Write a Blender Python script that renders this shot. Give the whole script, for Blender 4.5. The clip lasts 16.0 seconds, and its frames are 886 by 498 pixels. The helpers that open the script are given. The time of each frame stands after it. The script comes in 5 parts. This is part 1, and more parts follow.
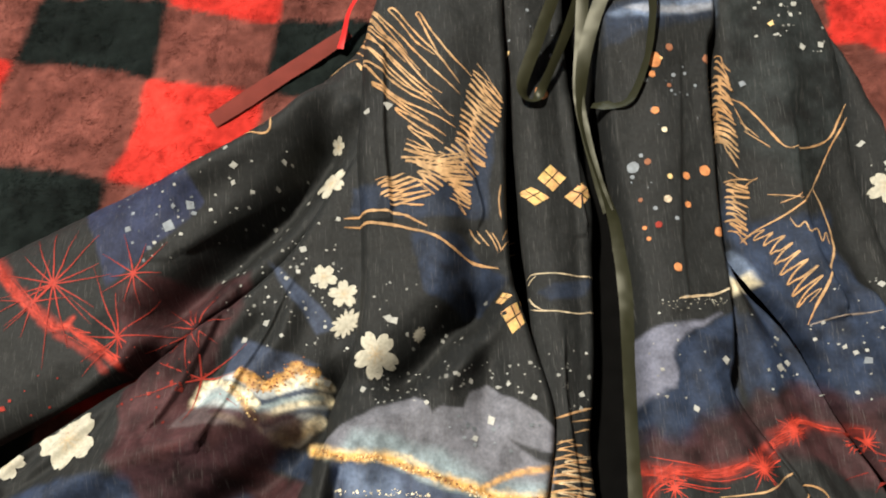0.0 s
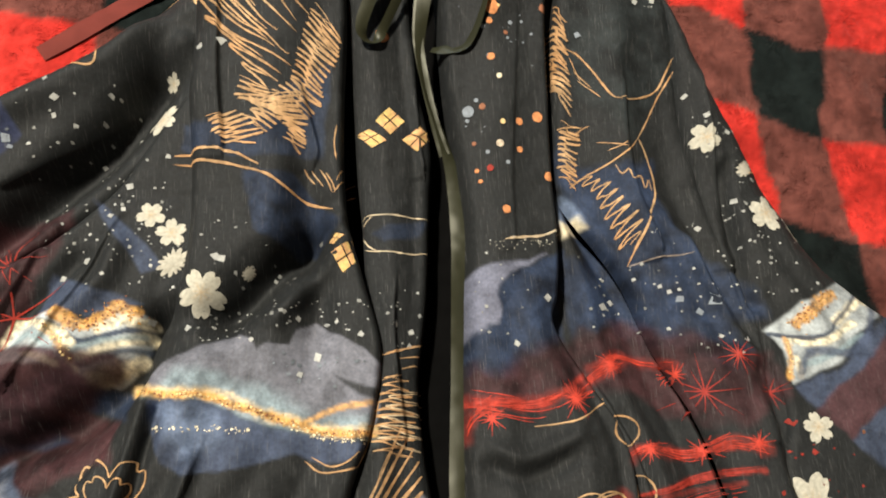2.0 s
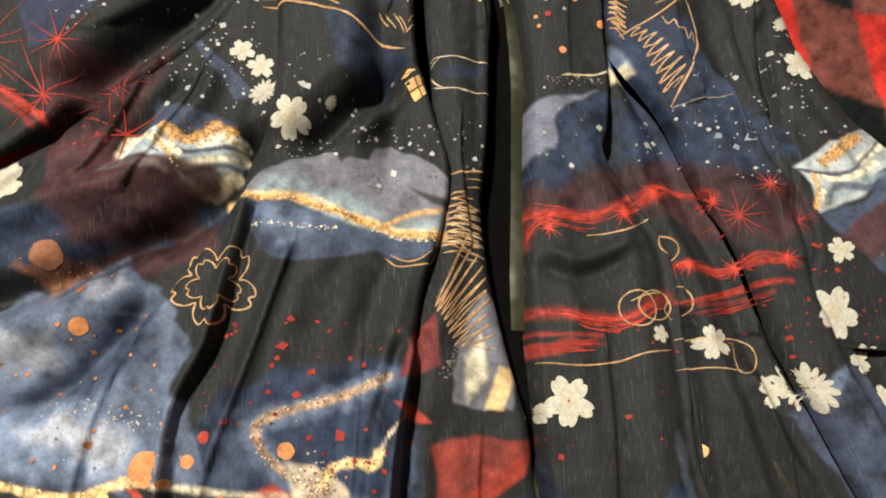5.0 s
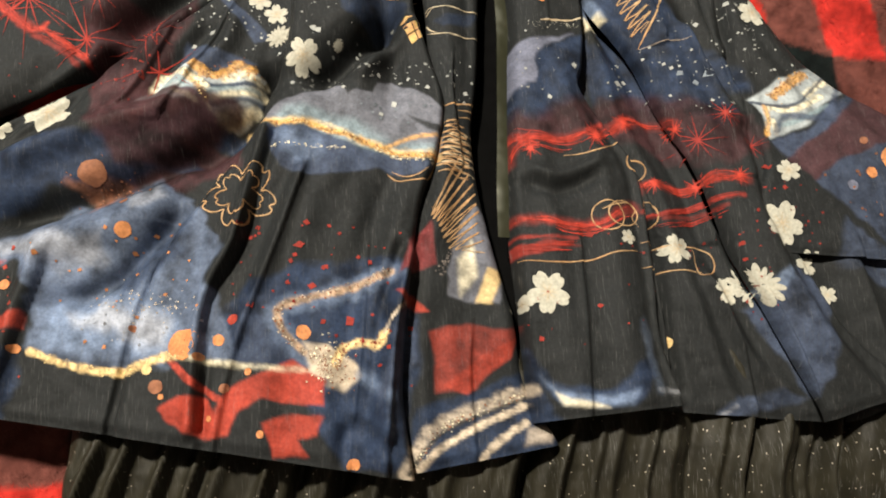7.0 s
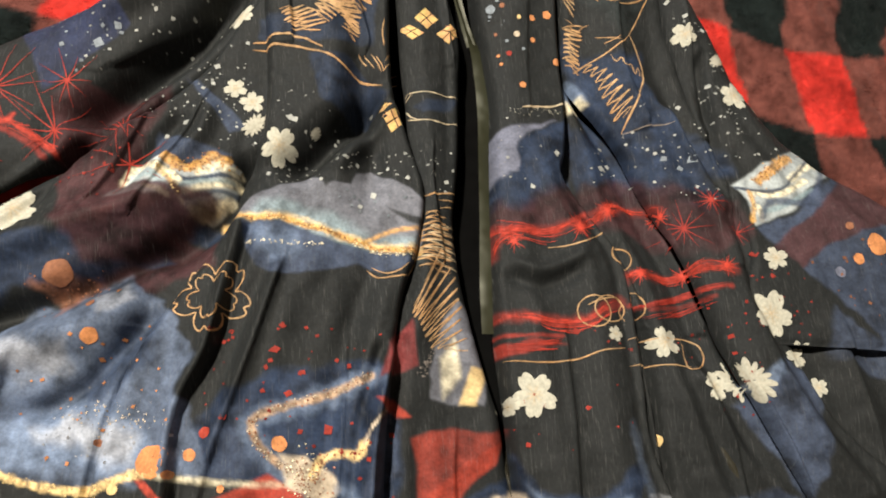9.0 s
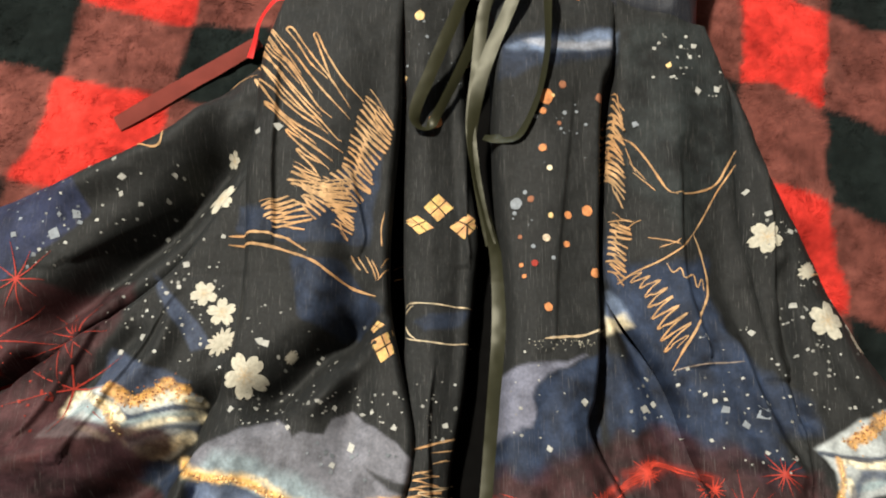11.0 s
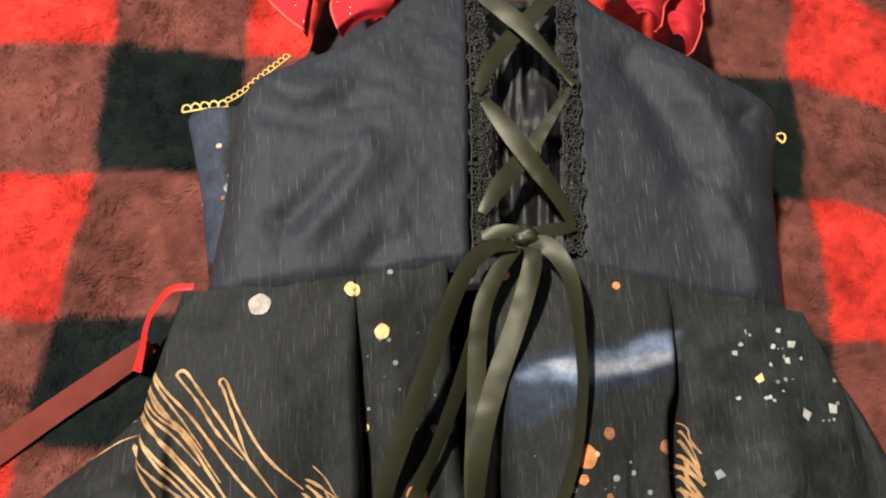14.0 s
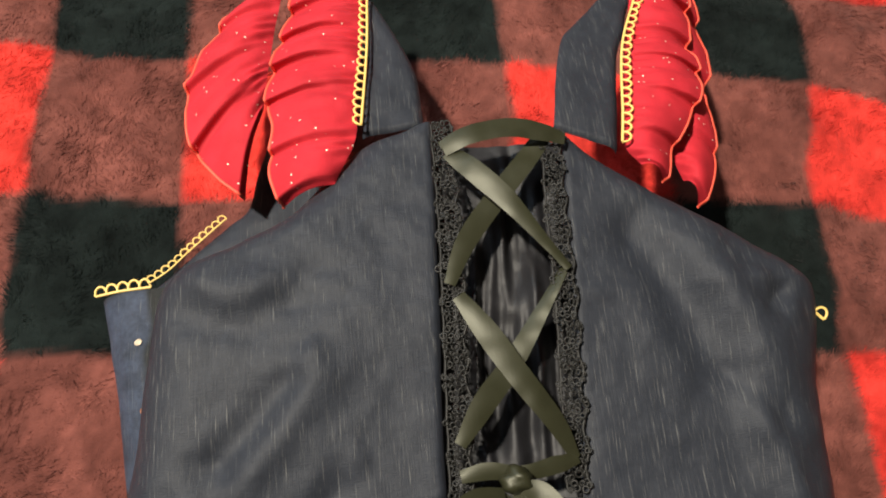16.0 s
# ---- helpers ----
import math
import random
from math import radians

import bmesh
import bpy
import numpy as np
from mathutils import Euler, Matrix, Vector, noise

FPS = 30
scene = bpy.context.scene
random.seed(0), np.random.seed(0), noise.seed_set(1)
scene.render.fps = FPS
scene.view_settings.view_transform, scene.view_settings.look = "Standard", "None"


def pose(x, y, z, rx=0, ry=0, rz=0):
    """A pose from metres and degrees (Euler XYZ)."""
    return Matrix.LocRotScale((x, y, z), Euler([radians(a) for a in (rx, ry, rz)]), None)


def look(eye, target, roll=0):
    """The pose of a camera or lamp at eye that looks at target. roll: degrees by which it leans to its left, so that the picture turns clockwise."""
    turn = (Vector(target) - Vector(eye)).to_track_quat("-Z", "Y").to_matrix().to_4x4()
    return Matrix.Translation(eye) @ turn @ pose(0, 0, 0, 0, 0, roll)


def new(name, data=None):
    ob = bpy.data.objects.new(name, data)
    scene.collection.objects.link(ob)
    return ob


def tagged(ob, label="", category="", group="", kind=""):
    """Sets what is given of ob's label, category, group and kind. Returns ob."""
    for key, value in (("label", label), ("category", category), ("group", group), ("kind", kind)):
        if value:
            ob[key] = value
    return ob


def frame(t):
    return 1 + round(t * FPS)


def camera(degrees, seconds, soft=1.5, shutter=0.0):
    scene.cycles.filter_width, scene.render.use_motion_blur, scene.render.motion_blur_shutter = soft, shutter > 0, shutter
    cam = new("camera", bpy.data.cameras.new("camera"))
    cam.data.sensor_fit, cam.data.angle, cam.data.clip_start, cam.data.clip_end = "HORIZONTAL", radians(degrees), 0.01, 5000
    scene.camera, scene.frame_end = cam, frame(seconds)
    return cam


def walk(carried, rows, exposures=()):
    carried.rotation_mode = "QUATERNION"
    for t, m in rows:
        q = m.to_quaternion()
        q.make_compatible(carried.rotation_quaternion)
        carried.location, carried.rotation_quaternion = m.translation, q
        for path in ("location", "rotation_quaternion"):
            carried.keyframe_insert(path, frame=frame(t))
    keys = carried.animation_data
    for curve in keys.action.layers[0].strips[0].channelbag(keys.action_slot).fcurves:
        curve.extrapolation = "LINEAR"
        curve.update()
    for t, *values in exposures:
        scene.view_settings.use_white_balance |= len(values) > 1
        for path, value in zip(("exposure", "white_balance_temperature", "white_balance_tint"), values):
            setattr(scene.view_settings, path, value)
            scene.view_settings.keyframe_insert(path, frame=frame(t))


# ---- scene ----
cam = camera(61.5, 16.0, soft=2.0)
PATH = [
    (0, (0.121, 0.089, 0.501), (0.159, 0.714, -1.398), 1.8),
    (0.5, (0.124, 0.084, 0.502), (0.231, 0.681, -1.404), 8.8),
    (1, (0.162, 0.082, 0.504), (0.314, 0.655, -1.406), 12.7),
    (1.5, (0.165, 0.071, 0.501), (0.412, 0.645, -1.399), 20.6),
    (2, (0.172, 0.063, 0.499), (0.452, 0.615, -1.402), 24.7),
    (2.5, (0.19, 0.049, 0.497), (0.477, 0.554, -1.417), 27.8),
    (3, (0.199, 0.028, 0.494), (0.498, 0.497, -1.427), 31.0),
    (3.5, (0.19, 0.013, 0.496), (0.484, 0.454, -1.433), 32.6),
    (4, (0.183, 0.003, 0.501), (0.433, 0.438, -1.435), 29.6),
    (4.5, (0.165, -0.013, 0.503), (0.38, 0.423, -1.437), 26.3),
    (5, (0.129, -0.046, 0.524), (0.367, 0.418, -1.407), 25.8),
    (5.2, (0.128, -0.056, 0.53), (0.365, 0.397, -1.404), 25.9),
    (7.3, (0.118, -0.146, 0.585), (0.363, 0.361, -1.334), 23.9),
    (7.5, (0.115, -0.149, 0.588), (0.367, 0.364, -1.329), 24.7),
    (8, (0.109, -0.149, 0.583), (0.381, 0.395, -1.323), 25.0),
    (8.5, (0.102, -0.118, 0.575), (0.397, 0.451, -1.319), 24.9),
    (8.7, (0.109, -0.105, 0.576), (0.411, 0.471, -1.315), 25.0),
    (10.8, (0.198, 0.107, 0.526), (0.27, 0.644, -1.399), 9.4),
    (11, (0.202, 0.127, 0.521), (0.252, 0.671, -1.403), 6.9),
    (11.5, (0.21, 0.176, 0.498), (0.248, 0.724, -1.425), 5.0),
    (12, (0.218, 0.211, 0.468), (0.28, 0.77, -1.451), 6.4),
    (12.5, (0.21, 0.245, 0.442), (0.289, 0.858, -1.46), 7.1),
    (13, (0.207, 0.291, 0.419), (0.305, 0.919, -1.477), 7.9),
    (13.5, (0.2, 0.327, 0.399), (0.324, 0.979, -1.488), 8.9),
    (14, (0.2, 0.356, 0.392), (0.333, 1.041, -1.483), 8.2),
    (14.5, (0.206, 0.386, 0.394), (0.333, 1.106, -1.468), 6.3),
    (15, (0.217, 0.407, 0.38), (0.348, 1.17, -1.464), 5.9),
    (15.5, (0.218, 0.436, 0.365), (0.369, 1.189, -1.482), 7.2),
    (16, (0.22, 0.465, 0.353), (0.38, 1.194, -1.502), 7.4),
]
walk(cam, [(t, look(eye, target, roll)) for t, eye, target, roll in PATH])

# ---- light ----
world = bpy.data.worlds.new("world")
scene.world = world
world.use_nodes = True
world.node_tree.nodes["Background"].inputs[0].default_value = (1.0, 0.86, 0.70, 1)
world.node_tree.nodes["Background"].inputs[1].default_value = 0.055
scene.view_settings.exposure = 0.0


def lamp(name, eye, target, size, watts, colour):
    data = bpy.data.lights.new(name, "AREA")
    data.shape, data.size, data.energy, data.color = "DISK", size, watts, colour
    ob = new(name, data)
    ob.matrix_world = look(eye, target)
    return ob


lamp("ceiling_lamp_light", (-0.70, 0.85, 2.25), (0.25, 0.25, 0), 0.15, 138, (0.965, 0.880, 0.745))
lamp("window_light", (-0.9, 2.3, 1.3), (0.25, 0.4, 0), 0.7, 14, (0.62, 0.80, 1.0))


# ---- materials ----
def material(name, colour, rough=0.8, metal=0.0, weave=0.0, slub=0.0, sheen=0.0, attr="", mottle=0.15, mottle_scale=60.0, spec=0.5, glitter=0.0, fur=0.0):
    """One cloth or trim material: colour (or a colour attribute), soft mottling, thread relief and slubs."""
    m = bpy.data.materials.new(name)
    m.use_nodes = True
    nt = m.node_tree
    n, l = nt.nodes, nt.links
    b = n["Principled BSDF"]
    geo = n.new("ShaderNodeNewGeometry")
    pos = geo.outputs["Position"]

    def mapped(sx, sy, sz, rot=0.0):
        mp = n.new("ShaderNodeMapping")
        mp.inputs["Scale"].default_value = (sx, sy, sz)
        mp.inputs["Rotation"].default_value = (0, 0, rot)
        l.new(pos, mp.inputs["Vector"])
        return mp.outputs[0]

    def tex(vec, scale, detail=3.0, rough_=0.55):
        t = n.new("ShaderNodeTexNoise")
        t.inputs["Scale"].default_value, t.inputs["Detail"].default_value, t.inputs["Roughness"].default_value = scale, detail, rough_
        l.new(vec, t.inputs["Vector"])
        return t.outputs["Fac"]

    def ramp(fac, a, c, lo, hi):
        r = n.new("ShaderNodeMapRange")
        r.inputs["From Min"].default_value, r.inputs["From Max"].default_value = a, c
        r.inputs["To Min"].default_value, r.inputs["To Max"].default_value = lo, hi
        l.new(fac, r.inputs["Value"])
        return r.outputs[0]

    def mix(kind, fac, a, c):
        x = n.new("ShaderNodeMix")
        x.data_type, x.blend_type = "RGBA", kind
        for k, v in ((0, fac), (6, a), (7, c)):
            if isinstance(v, (int, float)):
                x.inputs[k].default_value = v
            elif isinstance(v, tuple):
                x.inputs[k].default_value = v
            else:
                l.new(v, x.inputs[k])
        return x.outputs[2]

    if attr:
        a = n.new("ShaderNodeAttribute")
        a.attribute_name = attr
        col = a.outputs["Color"]
    else:
        rgb = n.new("ShaderNodeRGB")
        rgb.outputs[0].default_value = (*colour, 1)
        col = rgb.outputs[0]
    if mottle:
        f = ramp(tex(mapped(1, 1, 1), mottle_scale, 4.0), 0.3, 0.7, 1 - mottle, 1 + mottle)
        cmb = n.new("ShaderNodeCombineColor")
        for k in range(3):
            l.new(f, cmb.inputs[k])
        col = mix("MULTIPLY", 1.0, col, cmb.outputs[0])
    height = None
    if slub:
        sl = tex(mapped(3600, 60, 60, 0.05), 1.0, 1.0)
        line = ramp(sl, 0.64, 0.72, 0.0, 1.0)
        col = mix("MIX", ramp(sl, 0.64, 0.75, 0.0, slub), col, (0.22, 0.22, 0.21, 1))
        height = line
    if weave:
        w = tex(mapped(2200, 70, 500, 0.02), 1.0, 1.0)
        w2 = tex(mapped(260, 2600, 500, 0.02), 1.0, 1.0)
        add = n.new("ShaderNodeMath")
        add.operation = "ADD"
        l.new(w, add.inputs[0]), l.new(w2, add.inputs[1])
        if height is not None:
            a2 = n.new("ShaderNodeMath")
            a2.operation = "MULTIPLY_ADD"
            a2.inputs[1].default_value = 1.2
            l.new(height, a2.inputs[0]), l.new(add.outputs[0], a2.inputs[2])
            height = a2.outputs[0]
        else:
            height = add.outputs[0]
    if fur:
        f1 = tex(mapped(1, 1, 1), 900.0, 3.0, 0.7)
        f2 = tex(mapped(1, 0.6, 1), 160.0, 4.0, 0.65)
        add = n.new("ShaderNodeMath")
        add.operation = "ADD"
        l.new(f1, add.inputs[0]), l.new(f2, add.inputs[1])
        height = add.outputs[0]
    if height is not None:
        bump = n.new("ShaderNodeBump")
        bump.inputs["Strength"].default_value = max(weave, fur)
        bump.inputs["Distance"].default_value = 0.0006 if not fur else 0.004
        l.new(height, bump.inputs["Height"])
        l.new(bump.outputs[0], b.inputs["Normal"])
    if glitter:
        v = n.new("ShaderNodeTexVoronoi")
        v.inputs["Scale"].default_value = 420
        l.new(pos, v.inputs["Vector"])
        wn = ramp(v.outputs["Distance"], 0.16, 0.24, 1.0, 0.0)
        keep = n.new("ShaderNodeSeparateColor")
        l.new(v.outputs["Color"], keep.inputs[0])
        k2 = ramp(keep.outputs[0], 1 - glitter, 1 - glitter + 0.01, 0.0, 1.0)
        mu = n.new("ShaderNodeMath")
        mu.operation = "MULTIPLY"
        l.new(wn, mu.inputs[0]), l.new(k2, mu.inputs[1])
        col = mix("MIX", mu.outputs[0], col, (0.95, 0.85, 0.72, 1))
        l.new(mu.outputs[0], b.inputs["Metallic"])
    else:
        b.inputs["Metallic"].default_value = metal
    l.new(col, b.inputs["Base Color"])
    b.inputs["Roughness"].default_value = rough
    b.inputs["Specular IOR Level"].default_value = spec
    if sheen:
        b.inputs["Sheen Weight"].default_value = sheen
        b.inputs["Sheen Roughness"].default_value = 0.4
    return m


PRINT = material("printed_cotton", (0.02, 0.02, 0.02), 0.66, weave=0.30, slub=0.34, attr="print", mottle=0.20, mottle_scale=420, spec=0.15)
BODICE = material("dark_slub_cotton", (0.0188, 0.0222, 0.0305), 0.6, weave=0.30, slub=0.46, mottle=0.10, mottle_scale=500, spec=0.26)
# matt near-black that paints the deep shade in the gaps between skirt panels
GAP_SHADE = material("gap_shade_black", (0.003, 0.003, 0.003), 0.9, weave=0.3, mottle=0.2, spec=0.04)
SATIN = material("olive_black_satin", (0.026, 0.027, 0.013), 0.46, metal=0.30, weave=0.05, mottle=0.06, mottle_scale=300, spec=0.4)
RUFFLE = material("red_glitter_organza", (0.45, 0.020, 0.032), 0.75, weave=0.25, mottle=0.16, mottle_scale=60, glitter=0.10, spec=0.2)
RED_EDGE = material("orange_red_thread", (0.75, 0.10, 0.06), 0.6, mottle=0.1)
GOLD_TRIM = material("pale_gold_thread", (0.80, 0.56, 0.17), 0.45, mottle=0.2, mottle_scale=900)
LACE = material("black_lace_thread", (0.012, 0.012, 0.011), 0.6, mottle=0.2)
CHIFFON = material("black_lurex_chiffon", (0.019, 0.017, 0.010), 0.6, weave=0.3, slub=0.6, mottle=0.35, mottle_scale=40, glitter=0.08, spec=0.3)
FLEECE = material("plaid_fleece", (0.5, 0.05, 0.04), 0.95, attr="plaid", mottle=0.18, mottle_scale=120, fur=0.35, sheen=0.1, spec=0.05)
INSERT = material("black_ruched_satin", (0.007, 0.007, 0.009), 0.6, weave=0.2, mottle=0.25, mottle_scale=200, spec=0.5)
RED_LOOP = material("bright_red_satin", (0.55, 0.02, 0.02), 0.45, weave=0.15, mottle=0.1)
RED_RIBBON = material("red_brown_ribbon", (0.140, 0.028, 0.021), 0.8, weave=0.15, mottle=0.1, spec=0.15)


PAINT = material("warm_white_paint", (0.22, 0.20, 0.18), 0.9, mottle=0.04, mottle_scale=3)
WOOD = material("floor_wood", (0.22, 0.13, 0.07), 0.6, mottle=0.25, mottle_scale=9)
TICKING = material("mattress_cloth", (0.55, 0.52, 0.47), 0.9, mottle=0.06)

# ---- small tools ----
def smooth(a, b, x):
    t = np.clip((x - a) / (b - a), 0, 1)
    return t * t * (3 - 2 * t)


def spline(pts, n):
    """n points along a smooth line through pts, evenly by length."""
    p = np.array(pts, float)
    q = np.vstack([2 * p[0] - p[1], p, 2 * p[-1] - p[-2]])
    out = []
    for i in range(len(p) - 1):
        a, b, c, d = q[i:i + 4]
        t = np.linspace(0, 1, 40, endpoint=False)[:, None]
        out.append(0.5 * (2 * b + (c - a) * t + (2 * a - 5 * b + 4 * c - d) * t ** 2 + (3 * b - a - 3 * c + d) * t ** 3))
    out = np.vstack([*out, p[-1:]])
    s = np.r_[0, np.cumsum(np.linalg.norm(np.diff(out, axis=0), axis=1))]
    return np.stack([np.interp(np.linspace(0, s[-1], n), s, out[:, k]) for k in range(p.shape[1])], 1)


def value_noise(x, y, scale, seed=0):
    """Smooth noise, about -1 to 1, at plan places in millimetres."""
    rng = np.random.default_rng(seed)
    g = rng.uniform(-1, 1, (97, 97))
    u, v = np.asarray(x) / scale + 1000.37, np.asarray(y) / scale + 1000.73
    i, j = np.floor(u).astype(int), np.floor(v).astype(int)
    fu, fv = u - i, v - j
    fu, fv = fu * fu * (3 - 2 * fu), fv * fv * (3 - 2 * fv)
    a, b = g[i % 97, j % 97], g[(i + 1) % 97, j % 97]
    c, d = g[i % 97, (j + 1) % 97], g[(i + 1) % 97, (j + 1) % 97]
    return (a * (1 - fu) + b * fu) * (1 - fv) + (c * (1 - fu) + d * fu) * fv


def fbm(x, y, scale, seed=0):
    return value_noise(x, y, scale, seed) + 0.5 * value_noise(x, y, scale / 2.1, seed + 1) + 0.25 * value_noise(x, y, scale / 4.3, seed + 2)


def mesh_object(name, verts, faces, mat, parent=None, label="", uvless=True, colours=None, attr="", flat=False):
    me = bpy.data.meshes.new(name)
    me.from_pydata(np.asarray(verts, float).tolist(), [], faces if isinstance(faces, list) else faces.tolist())
    if not flat:
        me.shade_smooth()
    if colours is not None:
        a = me.color_attributes.new(attr, "FLOAT_COLOR", "POINT")
        a.data.foreach_set("color", np.c_[colours, np.ones(len(colours))].astype(np.float32).ravel())
    me.materials.append(mat)
    ob = new(name, me)
    if parent is not None:
        ob.parent = parent
    if label:
        tagged(ob, label)
    return ob


def grid_faces(nv, nu):
    i = np.arange((nv - 1) * nu).reshape(nv - 1, nu)[:, :-1].ravel()
    return np.stack([i, i + nu, i + nu + 1, i + 1], 1)


def thing(name, place, label, category, group="", kind=""):
    ob = new(name)
    ob.empty_display_size = 0.02
    ob.location = place
    return tagged(ob, label, category, group, kind)


# ---- fleece blanket on the bed ----
ROW_X = (-240, 0, 500, 590)
ROW_Y = ((-155, -40, 60, 155, 245, 352, 452, 522, 600, 695, 790, 885), (-150, -40, 60, 152, 236, 320, 405, 487, 580, 680, 780, 875),
         (-200, -105, -12, 80, 172, 262, 355, 447, 540, 630, 722, 805), (-255, -160, -65, 30, 124, 218, 312, 405, 500, 590, 680, 770))
COL_Y = (-150, 330, 440, 580, 780)
COL_X = ((-300, -200, -105, 0, 100, 290, 385, 470, 560, 650), (-236, -136, -33, 80, 190, 295, 380, 455, 534, 594), (-228, -112, -14, 95, 200, 300, 395, 468, 544, 618),
         (-195, -92, 4, 104, 203, 304, 400, 486, 562, 640), (-185, -82, 15, 103, 205, 308, 405, 508, 595, 682))


def ladder(p, q, stops, knots):
    """The index, along q, among knots that shift with p."""
    k = np.array(knots, float)
    rows = np.stack([np.interp(p, stops, k[:, i]) for i in range(k.shape[1])], -1)
    out = np.empty(len(q))
    for i in range(-1, k.shape[1]):
        if i < 0:
            lo, hi = rows[:, 0] - (rows[:, 1] - rows[:, 0]), rows[:, 0]
            sel = q < hi
        elif i == k.shape[1] - 1:
            lo, hi = rows[:, i], 2 * rows[:, i] - rows[:, i - 1]
            sel = q >= lo
        else:
            lo, hi = rows[:, i], rows[:, i + 1]
            sel = (q >= lo) & (q < hi)
        out[sel] = i + ((q - lo) / (hi - lo))[sel]
    return out


def plaid(x, y):
    """Colours of the woven check: red, brown where it crosses, black."""
    xw, yw = x + 3.0 * fbm(x, y, 26, 5) + 5 * fbm(x, y, 90, 8), y + 3.0 * fbm(x, y, 26, 6) + 5 * fbm(x, y, 90, 9)
    c, r = ladder(yw, xw, COL_Y, COL_X), ladder(xw, yw, ROW_X, ROW_Y)

    def band(t):
        f = np.abs((t % 2) - 1)
        return smooth(0.47, 0.53, f)
    bc, br = band(c + 0.5), band(r + 0.5)
    red, brown, black = np.array((0.50, 0.033, 0.025)), np.array((0.135, 0.046, 0.037)), np.array((0.0080, 0.0115, 0.0110))
    w = bc + br
    col = np.where(w[:, None] <= 1, black + (brown - black) * np.minimum(w, 1)[:, None], brown + (red - brown) * (w - 1).clip(0)[:, None])
    tone = 1 + 0.22 * fbm(x, y, 14, 15) + 0.16 * fbm(x, y, 5, 18) + 0.26 * fbm(x, y, 42, 19)
    return col * tone.clip(0.35, 1.6)[:, None]


def blanket_z(x, y):
    return -0.052 + 0.006 * fbm(x, y, 170, 21) + 0.0025 * fbm(x, y, 45, 22)


def build_blanket():
    xs, ys = np.arange(-700, 1100, 4.0), np.arange(-700, 1300, 4.0)
    X, Y = np.meshgrid(xs, ys)
    x, y = X.ravel(), Y.ravel()
    z = blanket_z(x, y) + 0.0009 * fbm(x, y, 9, 23)
    ob = mesh_object("fleece_blanket", np.c_[x / 1000, y / 1000, z], grid_faces(len(ys), len(xs)), FLEECE, colours=plaid(x, y), attr="plaid")
    return tagged(ob, "red and black buffalo check plush fleece blanket spread flat", "blanket")


blanket = build_blanket()


def block(name, lo, hi, mat, label="", category="", kind=""):
    bm = bmesh.new()
    bmesh.ops.create_cube(bm, size=1)
    for v in bm.verts:
        v.co = Vector([(a + b) / 2 + c * (b - a) for a, b, c in zip(lo, hi, v.co)])
    bmesh.ops.bevel(bm, geom=bm.edges[:], offset=0.004, segments=1, affect="EDGES")
    me = bpy.data.meshes.new(name)
    bm.to_mesh(me)
    bm.free()
    me.materials.append(mat)
    return tagged(new(name, me), label, category, "", kind)


block("mattress", (-0.68, -0.68, -0.40), (1.08, 1.28, -0.075), TICKING, "pale mattress under the fleece blanket", "mattress")
block("floor", (-1.9, -1.9, -0.46), (2.3, 2.5, -0.401), WOOD, kind="structure")
block("ceiling", (-1.9, -1.9, 2.6), (2.3, 2.5, 2.66), PAINT, kind="structure")
block("wall_north", (-1.9, 2.5, -0.46), (2.3, 2.56, 2.66), PAINT, kind="structure")
block("wall_south", (-1.9, -1.96, -0.46), (2.3, -1.9, 2.66), PAINT, kind="structure")
block("wall_east", (2.3, -1.96, -0.46), (2.36, 2.56, 2.66), PAINT, kind="structure")
block("wall_west", (-1.96, -1.96, -0.46), (-1.9, 2.56, 2.66), PAINT, kind="structure")

# ---- dress ----
dress = thing("pinafore_dress", (0.25, 0.25, -0.05), "dark printed pinafore dress with red ruffled straps on a blanket", "dress")
dress.location = (0, 0, 0)
SURFACES = []


def base_z(x, y):
    """The puffed-up lie of the whole dress over its petticoat."""
    z = np.interp(y, (-260, -150, -40, 60, 150, 250, 350, 470, 560, 650, 760), (0.0, 0.026, 0.026, 0.016, 0.006, 0.0, 0.012, 0.036, 0.046, 0.042, 0.02))
    return z


CREASES = []


def crease(height, width, *pts):
    """A ridge (or, below zero, a furrow) that runs along a line over the plan: height and width in millimetres."""
    CREASES.append((1.5 * height / 1000, width, spline(pts, 6 * len(pts))))


PLEATS = []


def pleat(height, width, *pts):
    """A pressed fold: the cloth stands up along a line and falls away gently on the right of its run alone."""
    PLEATS.append((height / 1000, width, spline(pts, 5 * len(pts))))


def pleat_z(x, y):
    z = np.zeros(len(x))
    for h, w, p in PLEATS:
        near = (x > p[:, 0].min() - 3 * w) & (x < p[:, 0].max() + 3 * w) & (y > p[:, 1].min() - 8) & (y < p[:, 1].max() + 8)
        if not near.any():
            continue
        xx, yy = x[near], y[near]
        best, side = np.full(len(xx), 1e9), np.zeros(len(xx))
        for (ax, ay), (bx, by) in zip(p[:-1], p[1:]):
            ex, ey = bx - ax, by - ay
            t = np.clip(((xx - ax) * ex + (yy - ay) * ey) / (ex * ex + ey * ey + 1e-9), 0, 1)
            d = np.hypot(xx - ax - t * ex, yy - ay - t * ey)
            c = ex * (yy - ay) - ey * (xx - ax)
            new_best = d < best
            best, side = np.where(new_best, d, best), np.where(new_best, np.sign(c), side)
        ends = np.minimum(np.hypot(xx - p[0, 0], yy - p[0, 1]) / 30, 1)
        d = best * side
        z[near] += h * ends * np.where(d < 0, np.exp(-(best / w) ** 1.3), np.exp(-(best / 1.6) ** 2))
    return z


